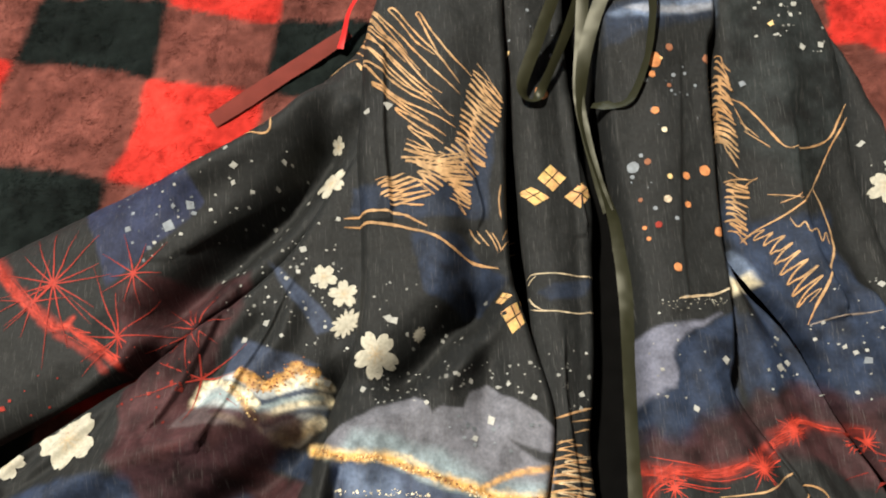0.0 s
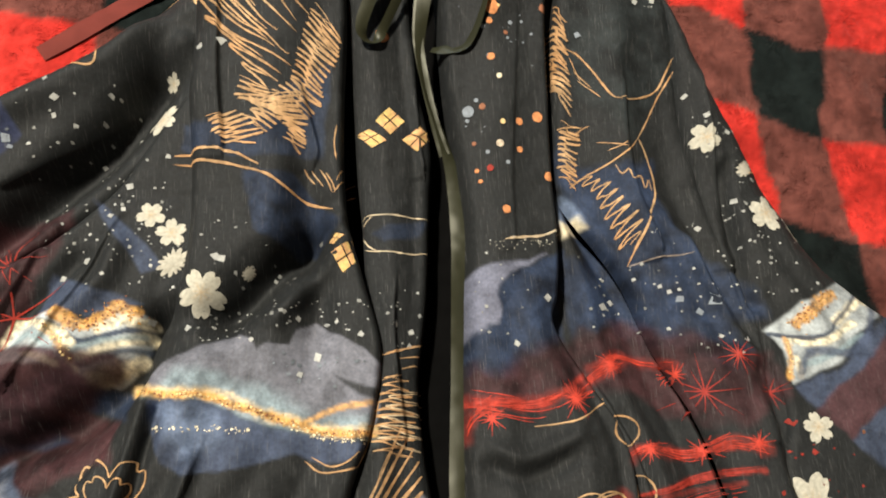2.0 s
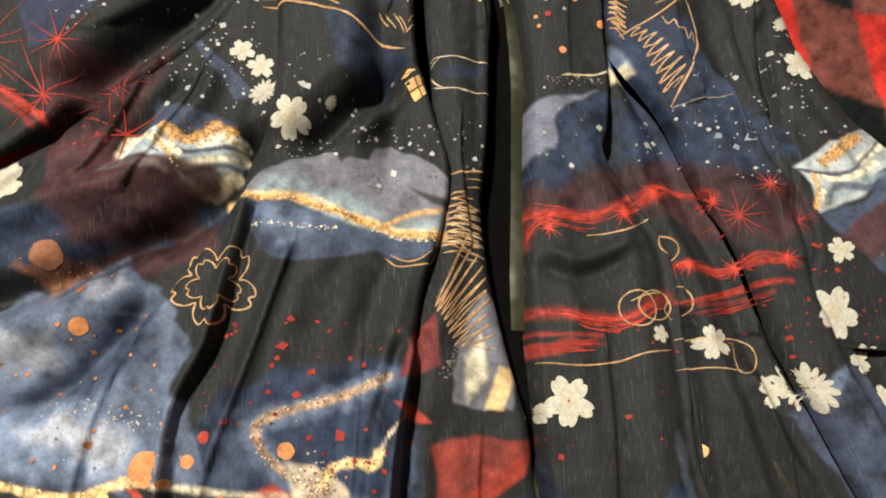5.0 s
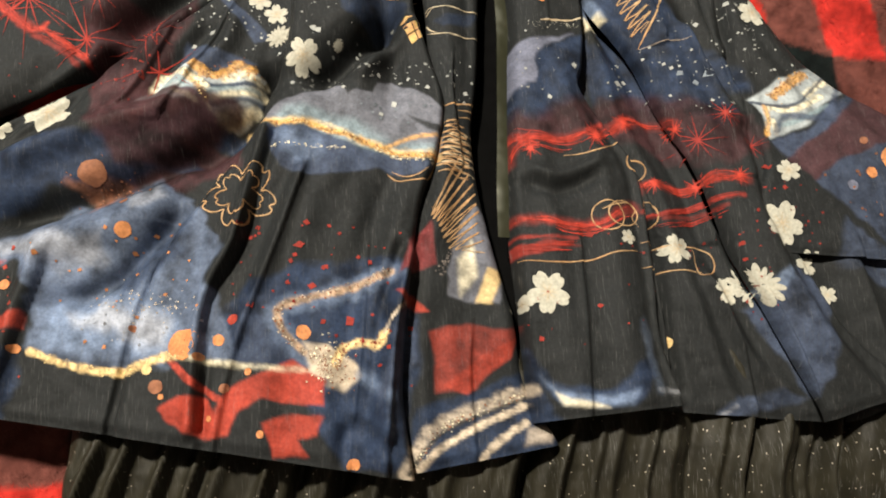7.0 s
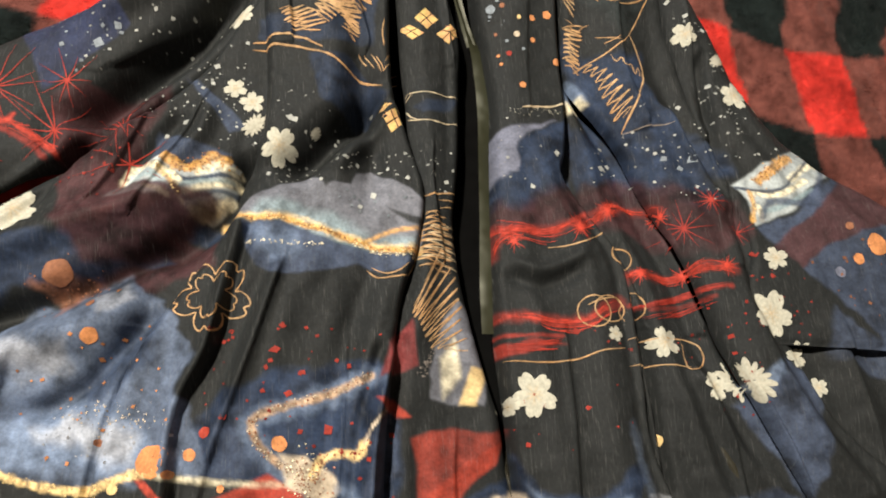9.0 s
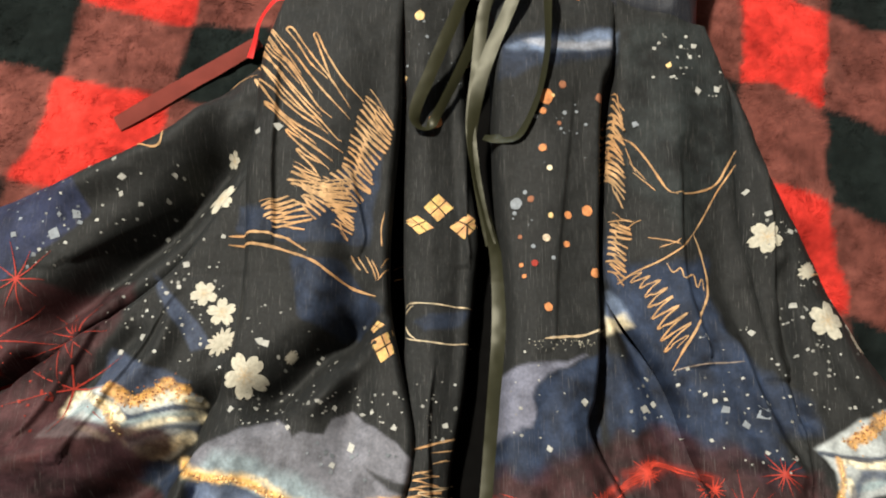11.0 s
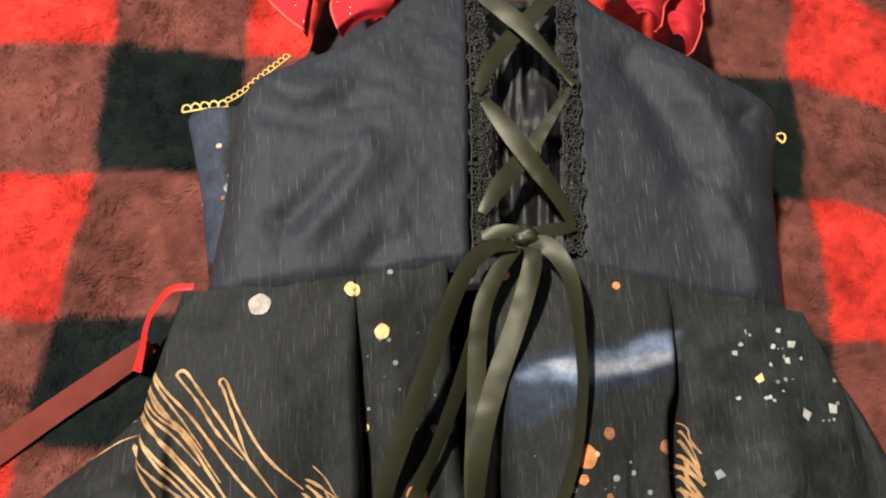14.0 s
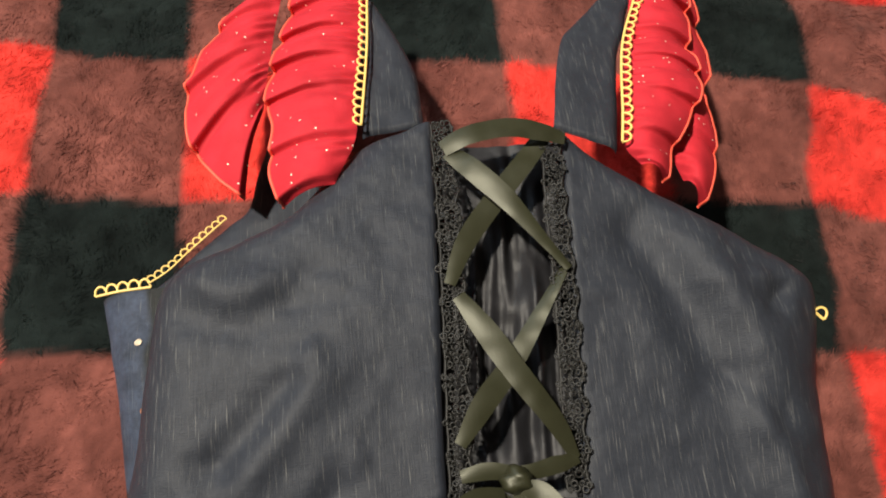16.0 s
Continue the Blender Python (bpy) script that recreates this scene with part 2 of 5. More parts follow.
def crease_z(x, y):
    z = np.zeros(len(x))
    for h, w, p in CREASES:
        near = (x > p[:, 0].min() - 3 * w) & (x < p[:, 0].max() + 3 * w) & (y > p[:, 1].min() - 3 * w) & (y < p[:, 1].max() + 3 * w)
        if near.any():
            d, _ = segment_distance(x[near], y[near], p, False)
            ends = np.minimum(np.hypot(x[near] - p[0, 0], y[near] - p[0, 1]), np.hypot(x[near] - p[-1, 0], y[near] - p[-1, 1]))
            z[near] += h * np.exp(-(d / w) ** 2) * smooth(0, 2.5 * w, ends)
    return z


def segment_distance(x, y, p, closed):
    d = np.full(len(x), 1e9)
    inside = np.zeros(len(x), bool)
    for k in range(len(p) if closed else len(p) - 1):
        (ax, ay), (bx, by) = p[k], p[(k + 1) % len(p)]
        ex, ey = bx - ax, by - ay
        t = np.clip(((x - ax) * ex + (y - ay) * ey) / (ex * ex + ey * ey + 1e-9), 0, 1)
        d = np.minimum(d, np.hypot(x - ax - t * ex, y - ay - t * ey))
        if closed:
            inside ^= ((ay > y) != (by > y)) & (x < ex * (y - ay) / (ey if ey else 1e-9) + ax)
    return d, inside


crease(-25.0, 14, (65, 364), (33, 315), (0, 277), (-42, 239), (-87, 196))
crease(10.0, 14, (54, 393), (8, 348), (-47, 314), (-82, 291))
crease(-18.8, 11, (172, 230), (141, 199), (107, 164), (79, 152))
crease(6.2, 7, (180, 224), (156, 184), (122, 148))
crease(-10.0, 14, (156, 225), (126, 195), (93, 166), (59, 140))
crease(-15.0, 10, (65, 184), (52, 142), (27, 105), (-11, 76))
crease(6.2, 6, (417, 221), (435, 166), (461, 111))
crease(-6.2, 6, (460, 274), (461, 194), (467, 149))
crease(5.0, 8, (-32, 230), (-42, 186), (-62, 161))
crease(-6.2, 7, (12, 217), (-23, 171), (-45, 136))
crease(6.2, 8, (32, 233), (16, 185), (-24, 152))
crease(-17.5, 12, (48, 141), (21, 115), (-25, 82), (-87, 53), (-154, 34))
crease(10.0, 14, (28, 160), (-26, 131), (-94, 107), (-157, 72))
crease(8.8, 14, (-1, 56), (-67, 26), (-126, 11))
crease(-8.8, 8, (-1, 50), (-23, 21), (-52, -12), (-86, -32))
crease(6.2, 5, (58, 119), (38, 19), (16, -37), (10, -131))
crease(-5.0, 4, (64, 113), (45, 19), (21, -37), (17, -131))
crease(6.2, 6, (-101, 23), (-118, -49), (-127, -106))
crease(5.0, 6, (88, 82), (59, -10), (35, -74))
crease(-5.0, 6, (122, -115), (113, -138), (117, -158))
crease(7.5, 7, (171, 16), (153, -50), (143, -143))
crease(-6.2, 6, (162, 16), (141, -50), (130, -143))
crease(3.8, 6, (255, 74), (287, 64), (329, 80))
crease(-3.8, 6, (254, 64), (286, 51), (327, 67))
crease(6.2, 5, (361, 27), (361, -46), (366, -112))
crease(-7.5, 5, (369, 37), (370, -47), (374, -117))
crease(6.2, 8, (406, -7), (434, -77), (466, -125))
crease(-5.0, 6, (-75, 180), (-115, 119), (-165, 84))
crease(5.0, 6, (-49, 221), (-107, 165), (-158, 120))
crease(-6.2, 6, (-62, 194), (-109, 148), (-157, 100))
crease(-4.2, 8, (189, 543), (156, 508), (137, 489))
crease(3.3, 12, (207, 552), (167, 513), (146, 474))
crease(-4.2, 12, (321, 607), (349, 552), (370, 495))
crease(3.3, 12, (348, 599), (375, 544), (383, 500))
crease(-6.6, 8, (385, 561), (399, 544))
crease(2.5, 9, (125, 587), (155, 571), (191, 583))
crease(-2.5, 9, (120, 574), (155, 558), (196, 573))
crease(-2.5, 7, (205, 499), (188, 479), (177, 463))
crease(2.5, 7, (364, 521), (381, 476), (382, 442))
pleat(3, 14, (53, 106), (38, 19), (20, -55), (13, -135))
pleat(5, 14, (93, 93), (63, 0), (37, -74), (24, -140))
pleat(6, 16, (-95, 22), (-112, -41), (-130, -109))
pleat(5, 14, (-10, 26), (-34, -35), (-53, -127))
pleat(4, 12, (135, 26), (128, -58), (115, -162))
pleat(6, 14, (173, 21), (152, -59), (142, -163))
pleat(4, 12, (212, -42), (207, -93), (209, -167))
pleat(4, 12, (298, 29), (295, -52), (291, -135))
pleat(6, 10, (360, 59), (360, -14), (363, -124))
pleat(5, 14, (404, -2), (428, -78), (436, -142))
pleat(5, 14, (440, -18), (465, -78), (485, -138))
pleat(5, 12, (342, 118), (363, 69), (374, 27))
pleat(5, 12, (396, 118), (412, 70), (423, 19))
pleat(5, 12, (456, 204), (463, 133), (460, 72))
pleat(5, 12, (537, 22), (544, -51), (551, -116))
pleat(5, 12, (92, 409), (91, 335), (95, 279))
pleat(4, 10, (143, 339), (158, 284), (158, 271))
pleat(4, 9, (231, 381), (232, 298), (235, 270))
pleat(5, 9, (212, 197), (208, 150), (212, 82))
pleat(2, 12, (307, 395), (296, 275), (292, 207))
pleat(5, 12, (385, 348), (387, 261), (400, 201))
pleat(5, 12, (447, 363), (453, 260), (461, 194))
pleat(5, 12, (-14, 239), (-32, 187), (-59, 138))
pleat(5, 12, (28, 241), (5, 186), (-25, 126))
pleat(5, 12, (38, 329), (2, 294), (-50, 260))


def panel(name, left, right, lift=0.0, roll=(0.012, 0.012), drop=(0.016, 0.016), folds=(), step=1.6, rough=0.0016, colour=None, mat=None, label="", parent=None, puff=0.0, seed=0, waist=False, creased=True, tuck=0.0):
    """A cloth panel between two side lines, from its top to its bottom. roll and drop: how wide and how far each side edge
    turns down; folds: (u at the top, u at the bottom, height, width in metres, v from, v to)."""
    length = max(np.linalg.norm(np.diff(spline(left, 60), axis=0), axis=1).sum(), np.linalg.norm(np.diff(spline(right, 60), axis=0), axis=1).sum())
    nv = max(6, int(length / step))
    a, b = spline(left, nv), spline(right, nv)
    nu = max(6, int(np.linalg.norm(b - a, axis=1).max() / step))
    u, v = np.meshgrid(np.linspace(0, 1, nu), np.linspace(0, 1, nv))
    x, y = a[:, :1] + (b - a)[:, :1] * u, a[:, 1:2] + (b - a)[:, 1:2] * u
    wide = np.linalg.norm(b - a, axis=1)[:, None] / 1000
    k = smooth(0.0, 0.14, v) if waist else 1.0
    z = base_z(x, y) + 0.002 + (lift - 0.002) * k + puff * np.sin(np.pi * u)
    z -= tuck * smooth(0.955, 1.0, v) + 0.0025 * smooth(0.985, 1.0, v)
    dl, dr = u * wide, (1 - u) * wide
    z -= k * drop[0] * (1 - np.sqrt(np.clip(1 - (1 - np.clip(dl / roll[0], 0, 1)) ** 2, 0, 1)))
    z -= k * drop[1] * (1 - np.sqrt(np.clip(1 - (1 - np.clip(dr / roll[1], 0, 1)) ** 2, 0, 1)))
    for f in folds:
        u0, u1, h, w, v0, v1 = f
        centre = u0 + (u1 - u0) * v + 0.012 * np.sin(v * 9 + seed)
        d = (u - centre) * wide
        z += h * np.exp(-(d / w) ** 2) * smooth(v0 - 0.12, v0 + 0.05, v) * (1 - smooth(v1 - 0.05, v1 + 0.12, v))
    z += rough * fbm(x, y, 40, 31 + seed) + 0.35 * rough * fbm(x, y, 13, 41 + seed)
    x, y, z = x.ravel(), y.ravel(), z.ravel()
    if creased:
        z = z + crease_z(x, y) + pleat_z(x, y)
    z = np.maximum(z, blanket_z(x, y) + 0.003)
    ob = mesh_object(name, np.c_[x / 1000, y / 1000, z], grid_faces(nv, nu), mat or PRINT, parent or dress, label,
                     colours=colour(x, y) if colour else None, attr="print")
    SURFACES.append(ob)
    return ob


# ---- print of the cloth: soft washes and bands of colour, in plan millimetres ----
BASE, NAVY, BLUE, SLATE = (0.0170, 0.0186, 0.0190), (0.021, 0.033, 0.064), (0.026, 0.034, 0.075), (0.050, 0.066, 0.108)
SKY, PALE, LAVENDER, NEBULA = (0.15, 0.20, 0.30), (0.36, 0.37, 0.40), (0.15, 0.16, 0.215), (0.085, 0.110, 0.165)
MIST, TEAL, CLOUD, TEALBLACK = (0.38, 0.42, 0.43), (0.24, 0.33, 0.36), (0.135, 0.14, 0.165), (0.018, 0.023, 0.024)
MAROON, MAROONPALE, REDDUSK, RUBY = (0.042, 0.018, 0.020), (0.062, 0.030, 0.034), (0.16, 0.032, 0.032), (0.24, 0.028, 0.022)
RED, REDHOT, KOI, RUST, ORANGE = (0.29, 0.034, 0.024), (0.44, 0.048, 0.030), (0.34, 0.048, 0.030), (0.26, 0.11, 0.06), (0.56, 0.23, 0.09)
GOLD, GOLDPALE, TAN, TANPALE, IVORY = (0.52, 0.28, 0.08), (0.72, 0.52, 0.24), (0.42, 0.28, 0.17), (0.52, 0.43, 0.32), (0.72, 0.65, 0.46)
CREAM, WHITE, GREY, GOLDLINE = (0.47, 0.455, 0.375), (0.40, 0.41, 0.385), (0.21, 0.24, 0.27), (0.42, 0.255, 0.125)
IVORYLINE, TANLINE, PANE, MOON = (0.52, 0.43, 0.29), (0.22, 0.19, 0.17), (0.62, 0.34, 0.13), (0.40, 0.36, 0.34)
WASHES = []


def wash(colour, soft, alpha, wobble, *pts):
    WASHES.append((False, np.array(colour), soft, alpha, wobble, np.array(pts, float)))


def band(colour, width, soft, alpha, *pts):
    WASHES.append((True, np.array(colour), soft, alpha, width, spline(pts, 4 * len(pts))))


def print_colour(x, y):
    col = np.tile(BASE, (len(x), 1)).astype(float)
    grain = fbm(x, y, 7, 51)
    cloudy = fbm(x, y, 24, 54)
    for line, colour, soft, alpha, extra, p in WASHES:
        m = 3 * soft + (extra if line else 4) + 6
        near = (x > p[:, 0].min() - m) & (x < p[:, 0].max() + m) & (y > p[:, 1].min() - m) & (y < p[:, 1].max() + m)
        if not near.any():
            continue
        xx, yy = x[near], y[near]
        if line:
            d, _ = segment_distance(xx, yy, p, False)
            d = d + 0.18 * extra * fbm(xx, yy, 6, 60)
            a = 1 - smooth(extra / 2 - soft / 2, extra / 2 + soft / 2 + 0.5, d)
            tone = 1 + (0.6 if colour[0] > 0.3 else 0.2) * fbm(xx, yy, 3.2, 66)
        else:
            xx2, yy2 = xx + extra * fbm(xx, yy, 22, 57), yy + extra * fbm(xx, yy, 22, 58)
            d, inside = segment_distance(xx2, yy2, p, True)
            a = smooth(-soft / 2 - 0.4, soft / 2 + 0.4, np.where(inside, d, -d))
            tone = 1 + (0.25 if soft < 4 else 0.36) * grain[near] + (0.22 if soft < 4 else 0.42) * cloudy[near]
        a = (a * alpha)[:, None]
        col[near] = col[near] * (1 - a) + a * colour * np.clip(tone, 0.3, 1.8)[:, None]
    return col


wash(BLUE, 2, .8, 2, (-133, 307), (-101, 323), (-62, 339), (-38, 293), (-55, 277), (-78, 260), (-105, 233))
wash(NAVY, 3, .6, 3, (64, 282), (65, 301), (95, 293), (116, 298), (149, 327), (167, 335), (163, 269), (110, 271))
wash(NAVY, 6, .55, 3, (254, 424), (336, 438), (340, 418), (284, 400), (253, 398))
wash(SKY, 5, .6, 3, (259, 417), (300, 428), (339, 439), (340, 424), (283, 411))
wash(PALE, 3, .5, 3, (271, 420), (300, 424), (336, 429), (335, 422), (283, 415))
wash(NAVY, 8, .8, 4, (336, 292), (352, 265), (407, 271), (408, 237), (417, 205), (466, 172), (473, 150), (369, 147), (351, 211), (335, 253))
wash(NAVY, 3, .6, 2, (196, 220), (206, 226), (239, 229), (232, 218), (204, 213))
wash(TEALBLACK, 14, .7, 4, (344, 443), (405, 448), (430, 372), (424, 326), (393, 286), (346, 324), (344, 388))
wash(NAVY, 4, .75, 4, (110, 260), (143, 256), (173, 231), (157, 210), (140, 210), (117, 222))
wash(SLATE, 2, .8, 1, (5, 253), (23, 237), (45, 216), (57, 200), (43, 195), (33, 211), (17, 233))
wash(MAROON, 6, .9, 4, (-102, 233), (-73, 242), (-56, 241), (-3, 246), (-6, 236), (-22, 187), (-31, 166), (-46, 142), (-54, 119), (-79, 118))
wash(SLATE, 3, .8, 2, (-12, 194), (11, 187), (44, 174), (30, 169), (9, 168), (-20, 163))
wash(MIST, 2, .95, 2, (-46, 135), (-40, 151), (-30, 168), (-3, 167), (14, 163), (31, 174), (47, 165), (52, 154), (46, 140), (38, 132), (27, 123), (17, 124), (2, 134), (-18, 134))
band(NAVY, 3.5, 1, .9, (-29, 166), (-5, 160), (10, 149), (22, 152), (34, 156), (49, 157))
band(GOLD, 8, 1.5, .85, (-3, 166), (14, 160), (30, 171), (42, 167))
band(GOLD, 5, 1.5, .75, (-8, 158), (1, 148), (7, 138))
band(IVORY, 7, 2, .8, (14, 138), (25, 146), (35, 149), (49, 152))
band(NAVY, 4, 2, .8, (10, 134), (25, 141), (35, 144), (47, 144))
band(IVORY, 9, 3, .8, (17, 127), (29, 132), (43, 137))
band(TEAL, 6, 4, .7, (-36, 143), (-21, 155), (-6, 147), (2, 137))
band(IVORY, 5, 2, .85, (-39, 149), (-29, 164), (-5, 158), (7, 147))
band(IVORY, 6, 2.5, .9, (20, 158), (33, 163), (50, 161))
band(TEAL, 3, 2, .7, (8, 143), (25, 150), (46, 153))
band(IVORY, 4, 2, .7, (-16, 142), (-1, 136), (9, 132))
band(NAVY, 2.5, 1.5, .7, (-20, 144), (-4, 142), (7, 132))
wash(NAVY, 5, .8, 3, (-30, 104), (-13, 126), (2, 134), (20, 123), (40, 121), (45, 95), (8, 111))
wash(MAROON, 6, .9, 4, (-68, 107), (-48, 115), (-27, 123), (-14, 111), (7, 108), (39, 95), (35, 73), (-11, 58), (-76, 56))
band(RED, 4, 3, .35, (-48, 122), (-33, 121), (-26, 115))
wash(CLOUD, 1.2, 1, 2, (39, 118), (61, 135), (92, 146), (109, 149), (117, 145), (121, 138), (128, 142), (140, 140), (143, 149), (156, 156), (174, 145), (189, 136), (200, 125), (197, 96), (190, 81), (155, 88), (122, 95), (95, 107), (69, 112))
wash(TEAL, 10, .55, 5, (55, 115), (67, 130), (95, 129), (121, 116), (155, 100), (189, 92), (189, 83), (142, 90), (99, 106))
wash(SLATE, 1.5, .9, 2, (59, 111), (95, 106), (128, 92), (169, 82), (189, 77), (174, 68), (161, 66), (145, 74), (116, 67), (100, 64), (85, 66), (69, 73), (59, 92))
wash(SKY, 9, .5, 4, (63, 107), (95, 103), (102, 87), (90, 73), (72, 86))
band(GOLDPALE, 7, 3, .55, (39, 120), (65, 114), (89, 112), (105, 108), (122, 99), (142, 93), (162, 86), (191, 85))
band(GOLD, 4, 1, .9, (39, 119), (65, 113), (89, 111), (105, 105), (122, 99), (142, 92), (162, 85), (191, 83))
band(GOLD, 3, 1.5, .7, (151, 92), (169, 99), (191, 102))
wash(BASE, 2, .9, 1, (169, 120), (188, 112), (198, 110), (197, 103), (184, 107))
wash(LAVENDER, 3, .9, 3, (258, 181), (269, 186), (294, 192), (312, 196), (288, 181), (277, 168), (278, 152), (264, 143), (254, 137))
wash(NAVY, 4, .85, 4, (252, 116), (254, 137), (278, 152), (277, 168), (293, 183), (334, 205), (326, 140), (281, 117))
wash(NAVY, 8, .85, 5, (334, 198), (358, 200), (391, 176), (437, 149), (452, 127), (439, 112), (399, 128), (362, 152), (332, 143))
wash(SKY, 4, .8, 2, (336, 246), (344, 237), (351, 223), (345, 226), (334, 224))
wash(IVORY, 4, .8, 2, (335, 227), (346, 229), (352, 219), (345, 220), (334, 214))
wash(MAROON, 10, .85, 6, (252, 120), (301, 130), (376, 157), (404, 138), (467, 122), (476, 97), (450, 74), (413, 85), (368, 107), (319, 102), (290, 99), (250, 100))
band(RED, 8, 6, .45, (250, 101), (271, 98), (296, 96), (319, 103))
band(REDHOT, 2.5, 3, .55, (250, 98), (275, 99), (300, 96), (321, 107), (337, 117))
band(RED, 6, 5, .45, (249, 76), (255, 91), (273, 99))
band(RED, 6, 5, .45, (317, 97), (347, 114), (368, 123))
band(RED, 6, 5, .45, (344, 120), (364, 128), (389, 121), (398, 118))
band(RED, 8, 6, .45, (246, 27), (271, 25), (289, 21), (316, 22), (332, 31), (346, 36))
band(REDHOT, 2.5, 2.5, .5, (246, 25), (262, 27), (281, 22), (310, 22), (332, 30))
wash(RED, 2, .8, 2, (246, 7), (271, 7), (295, 4), (273, -1), (247, -2))
band(RED, 2, 1.5, .7, (246, 12), (271, 11), (295, 10))
band(RED, 7, 6, .45, (357, 57), (375, 64), (407, 59), (425, 66), (447, 60))
band(REDHOT, 2.5, 2.5, .5, (362, 62), (375, 66), (400, 61), (419, 62), (446, 63))
band(RED, 3, 2, .6, (352, 32), (389, 39), (419, 46), (442, 47))
band(RED, 2, 2, .5, (379, 33), (414, 37), (429, 40))
wash(MIST, 2, .95, 2, (468, 140), (497, 155), (520, 166), (557, 183), (574, 156), (539, 135), (520, 117), (496, 106), (481, 102), (479, 125))
band(IVORY, 6, 2.5, .9, (524, 144), (542, 157), (572, 164))
band(IVORY, 5, 2, .85, (485, 133), (512, 131), (536, 143))
band(TEAL, 4, 2, .7, (494, 115), (515, 121), (541, 134))
band(IVORY, 4, 1.5, .9, (488, 120), (489, 108))
band(GOLD, 8, 2, .85, (495, 145), (509, 155), (526, 165))
band(NAVY, 2.5, 1, .9, (471, 137), (509, 134), (528, 148), (558, 174))
band(SLATE, 5, 3, .8, (489, 108), (501, 124), (532, 123), (559, 152))
band(GOLD, 4, 1.5, .8, (483, 133), (484, 123), (481, 107))
wash(SLATE, 4, .85, 3, (482, 100), (518, 112), (546, 134), (580, 156), (574, 142), (528, 105), (499, 82))
wash(MAROONPALE, 3, .9, 3, (492, 82), (528, 105), (575, 147), (605, 121), (649, 104), (597, 99), (547, 84), (516, 63))
wash(SLATE, 3, .75, 4, (516, 63), (547, 84), (598, 101), (634, 86), (605, -11), (569, -9), (554, 18))
wash(SLATE, 5, .6, 4, (520, -11), (534, 29), (551, 6), (587, -14), (583, -35))
wash(SLATE, 4, .75, 4, (434, -46), (482, -12), (503, -35), (500, -83), (476, -115), (467, -94), (449, -69))
wash(SKY, 4, .6, 2, (441, -32), (469, -16), (472, -25), (446, -40))
wash(NAVY, 4, .9, 3, (250, -74), (258, -87), (267, -100), (277, -106), (307, -106), (327, -91), (341, -81), (342, -100), (325, -116), (298, -119), (272, -117), (253, -100))
wash(SKY, 5, .7, 2, (257, -96), (269, -105), (280, -111), (310, -111), (327, -106), (323, -117), (298, -119), (272, -117))
wash(IVORY, 3, .8, 1, (267, -107), (277, -113), (298, -116), (306, -119), (287, -119), (272, -117))
band(SKY, 6, 5, .22, (339, -58), (342, -87), (346, -108))
band(PALE, 3, 2, .3, (346, -108), (366, -112), (372, -118))
wash(SLATE, 4, .7, 3, (397, -132), (418, -115), (455, -111), (476, -116), (451, -123), (413, -131))
band(PALE, 2, 2, .6, (405, -129), (416, -122))
wash(NAVY, 6, .85, 5, (-209, 77), (-158, 89), (-112, 103), (-60, 116), (-24, 124), (-3, 93), (-57, 72), (-101, 66), (-152, 32), (-201, 26))
wash(MAROON, 6, .9, 4, (-77, 121), (-44, 155), (-13, 143), (37, 141), (17, 111), (-30, 83), (-60, 87))
wash(NEBULA, 4, .95, 6, (-192, 26), (-151, 22), (-117, 27), (-100, 45), (-62, 62), (-28, 74), (1, 49), (22, 13), (22, -26), (35, -44), (39, -78), (5, -73), (-24, -73), (-46, -81), (-78, -74), (-103, -61), (-108, -34), (-103, -18), (-124, 2), (-157, 12))
wash(SKY, 14, .8, 8, (-100, -34), (-64, -14), (-14, -31), (9, -60), (-12, -71), (-57, -66), (-97, -59))
wash(PALE, 14, .65, 8, (-79, -35), (-52, -29), (-10, -41), (-4, -65), (-44, -59))
wash(PALE, 14, .5, 8, (-142, 20), (-95, 25), (-57, 21), (-67, 1), (-115, 4))
wash(NAVY, 10, .7, 6, (-59, -8), (-21, 33), (0, 39), (-5, 1), (-31, -15), (-49, -23))
wash(NAVY, 8, .5, 6, (-102, -12), (-74, -8), (-88, -28), (-102, -34))
wash(PALE, 6, .4, 5, (-58, 55), (-24, 65), (-19, 54), (-41, 42))
wash(RUST, 5, .6, 5, (-93, 69), (-67, 76), (-49, 72), (-65, 57), (-73, 44))
wash(NAVY, 5, .9, 4, (39, -78), (30, -42), (46, -16), (91, -6), (153, -3), (172, -36), (165, -101), (154, -155), (113, -154), (93, -113), (65, -83))
wash(SLATE, 8, .6, 5, (42, -77), (35, -47), (59, -25), (74, -53), (89, -79))
band(SKY, 14, 8, .6, (150, -13), (125, -24), (91, -34), (69, -41), (74, -59), (95, -80))
band(TAN, 5, 2, .85, (150, -13), (129, -22), (108, -28), (82, -34), (68, -41), (73, -57), (87, -71))
wash(TANPALE, 3, .9, 4, (87, -66), (106, -65), (125, -89), (114, -99), (95, -92))
band(GOLDPALE, 5, 1.5, .9, (108, -80), (115, -69), (128, -66), (140, -68), (144, -60))
band(TANPALE, 1.2, .6, .9, (144, -60), (150, -49), (163, -35))
band(SKY, 8, 6, .5, (127, -89), (143, -101), (147, -105))
wash(KOI, 2, .95, 3, (35, -127), (21, -132), (18, -116), (36, -97), (58, -85), (81, -79), (102, -95), (101, -108), (80, -106), (54, -105), (41, -113))
wash(KOI, 2, .95, 3, (-9, -108), (3, -101), (21, -105), (26, -118), (19, -132), (7, -125))
wash(KOI, 2, .9, 3, (57, -120), (72, -113), (101, -115), (96, -127), (83, -131), (89, -143), (65, -141))
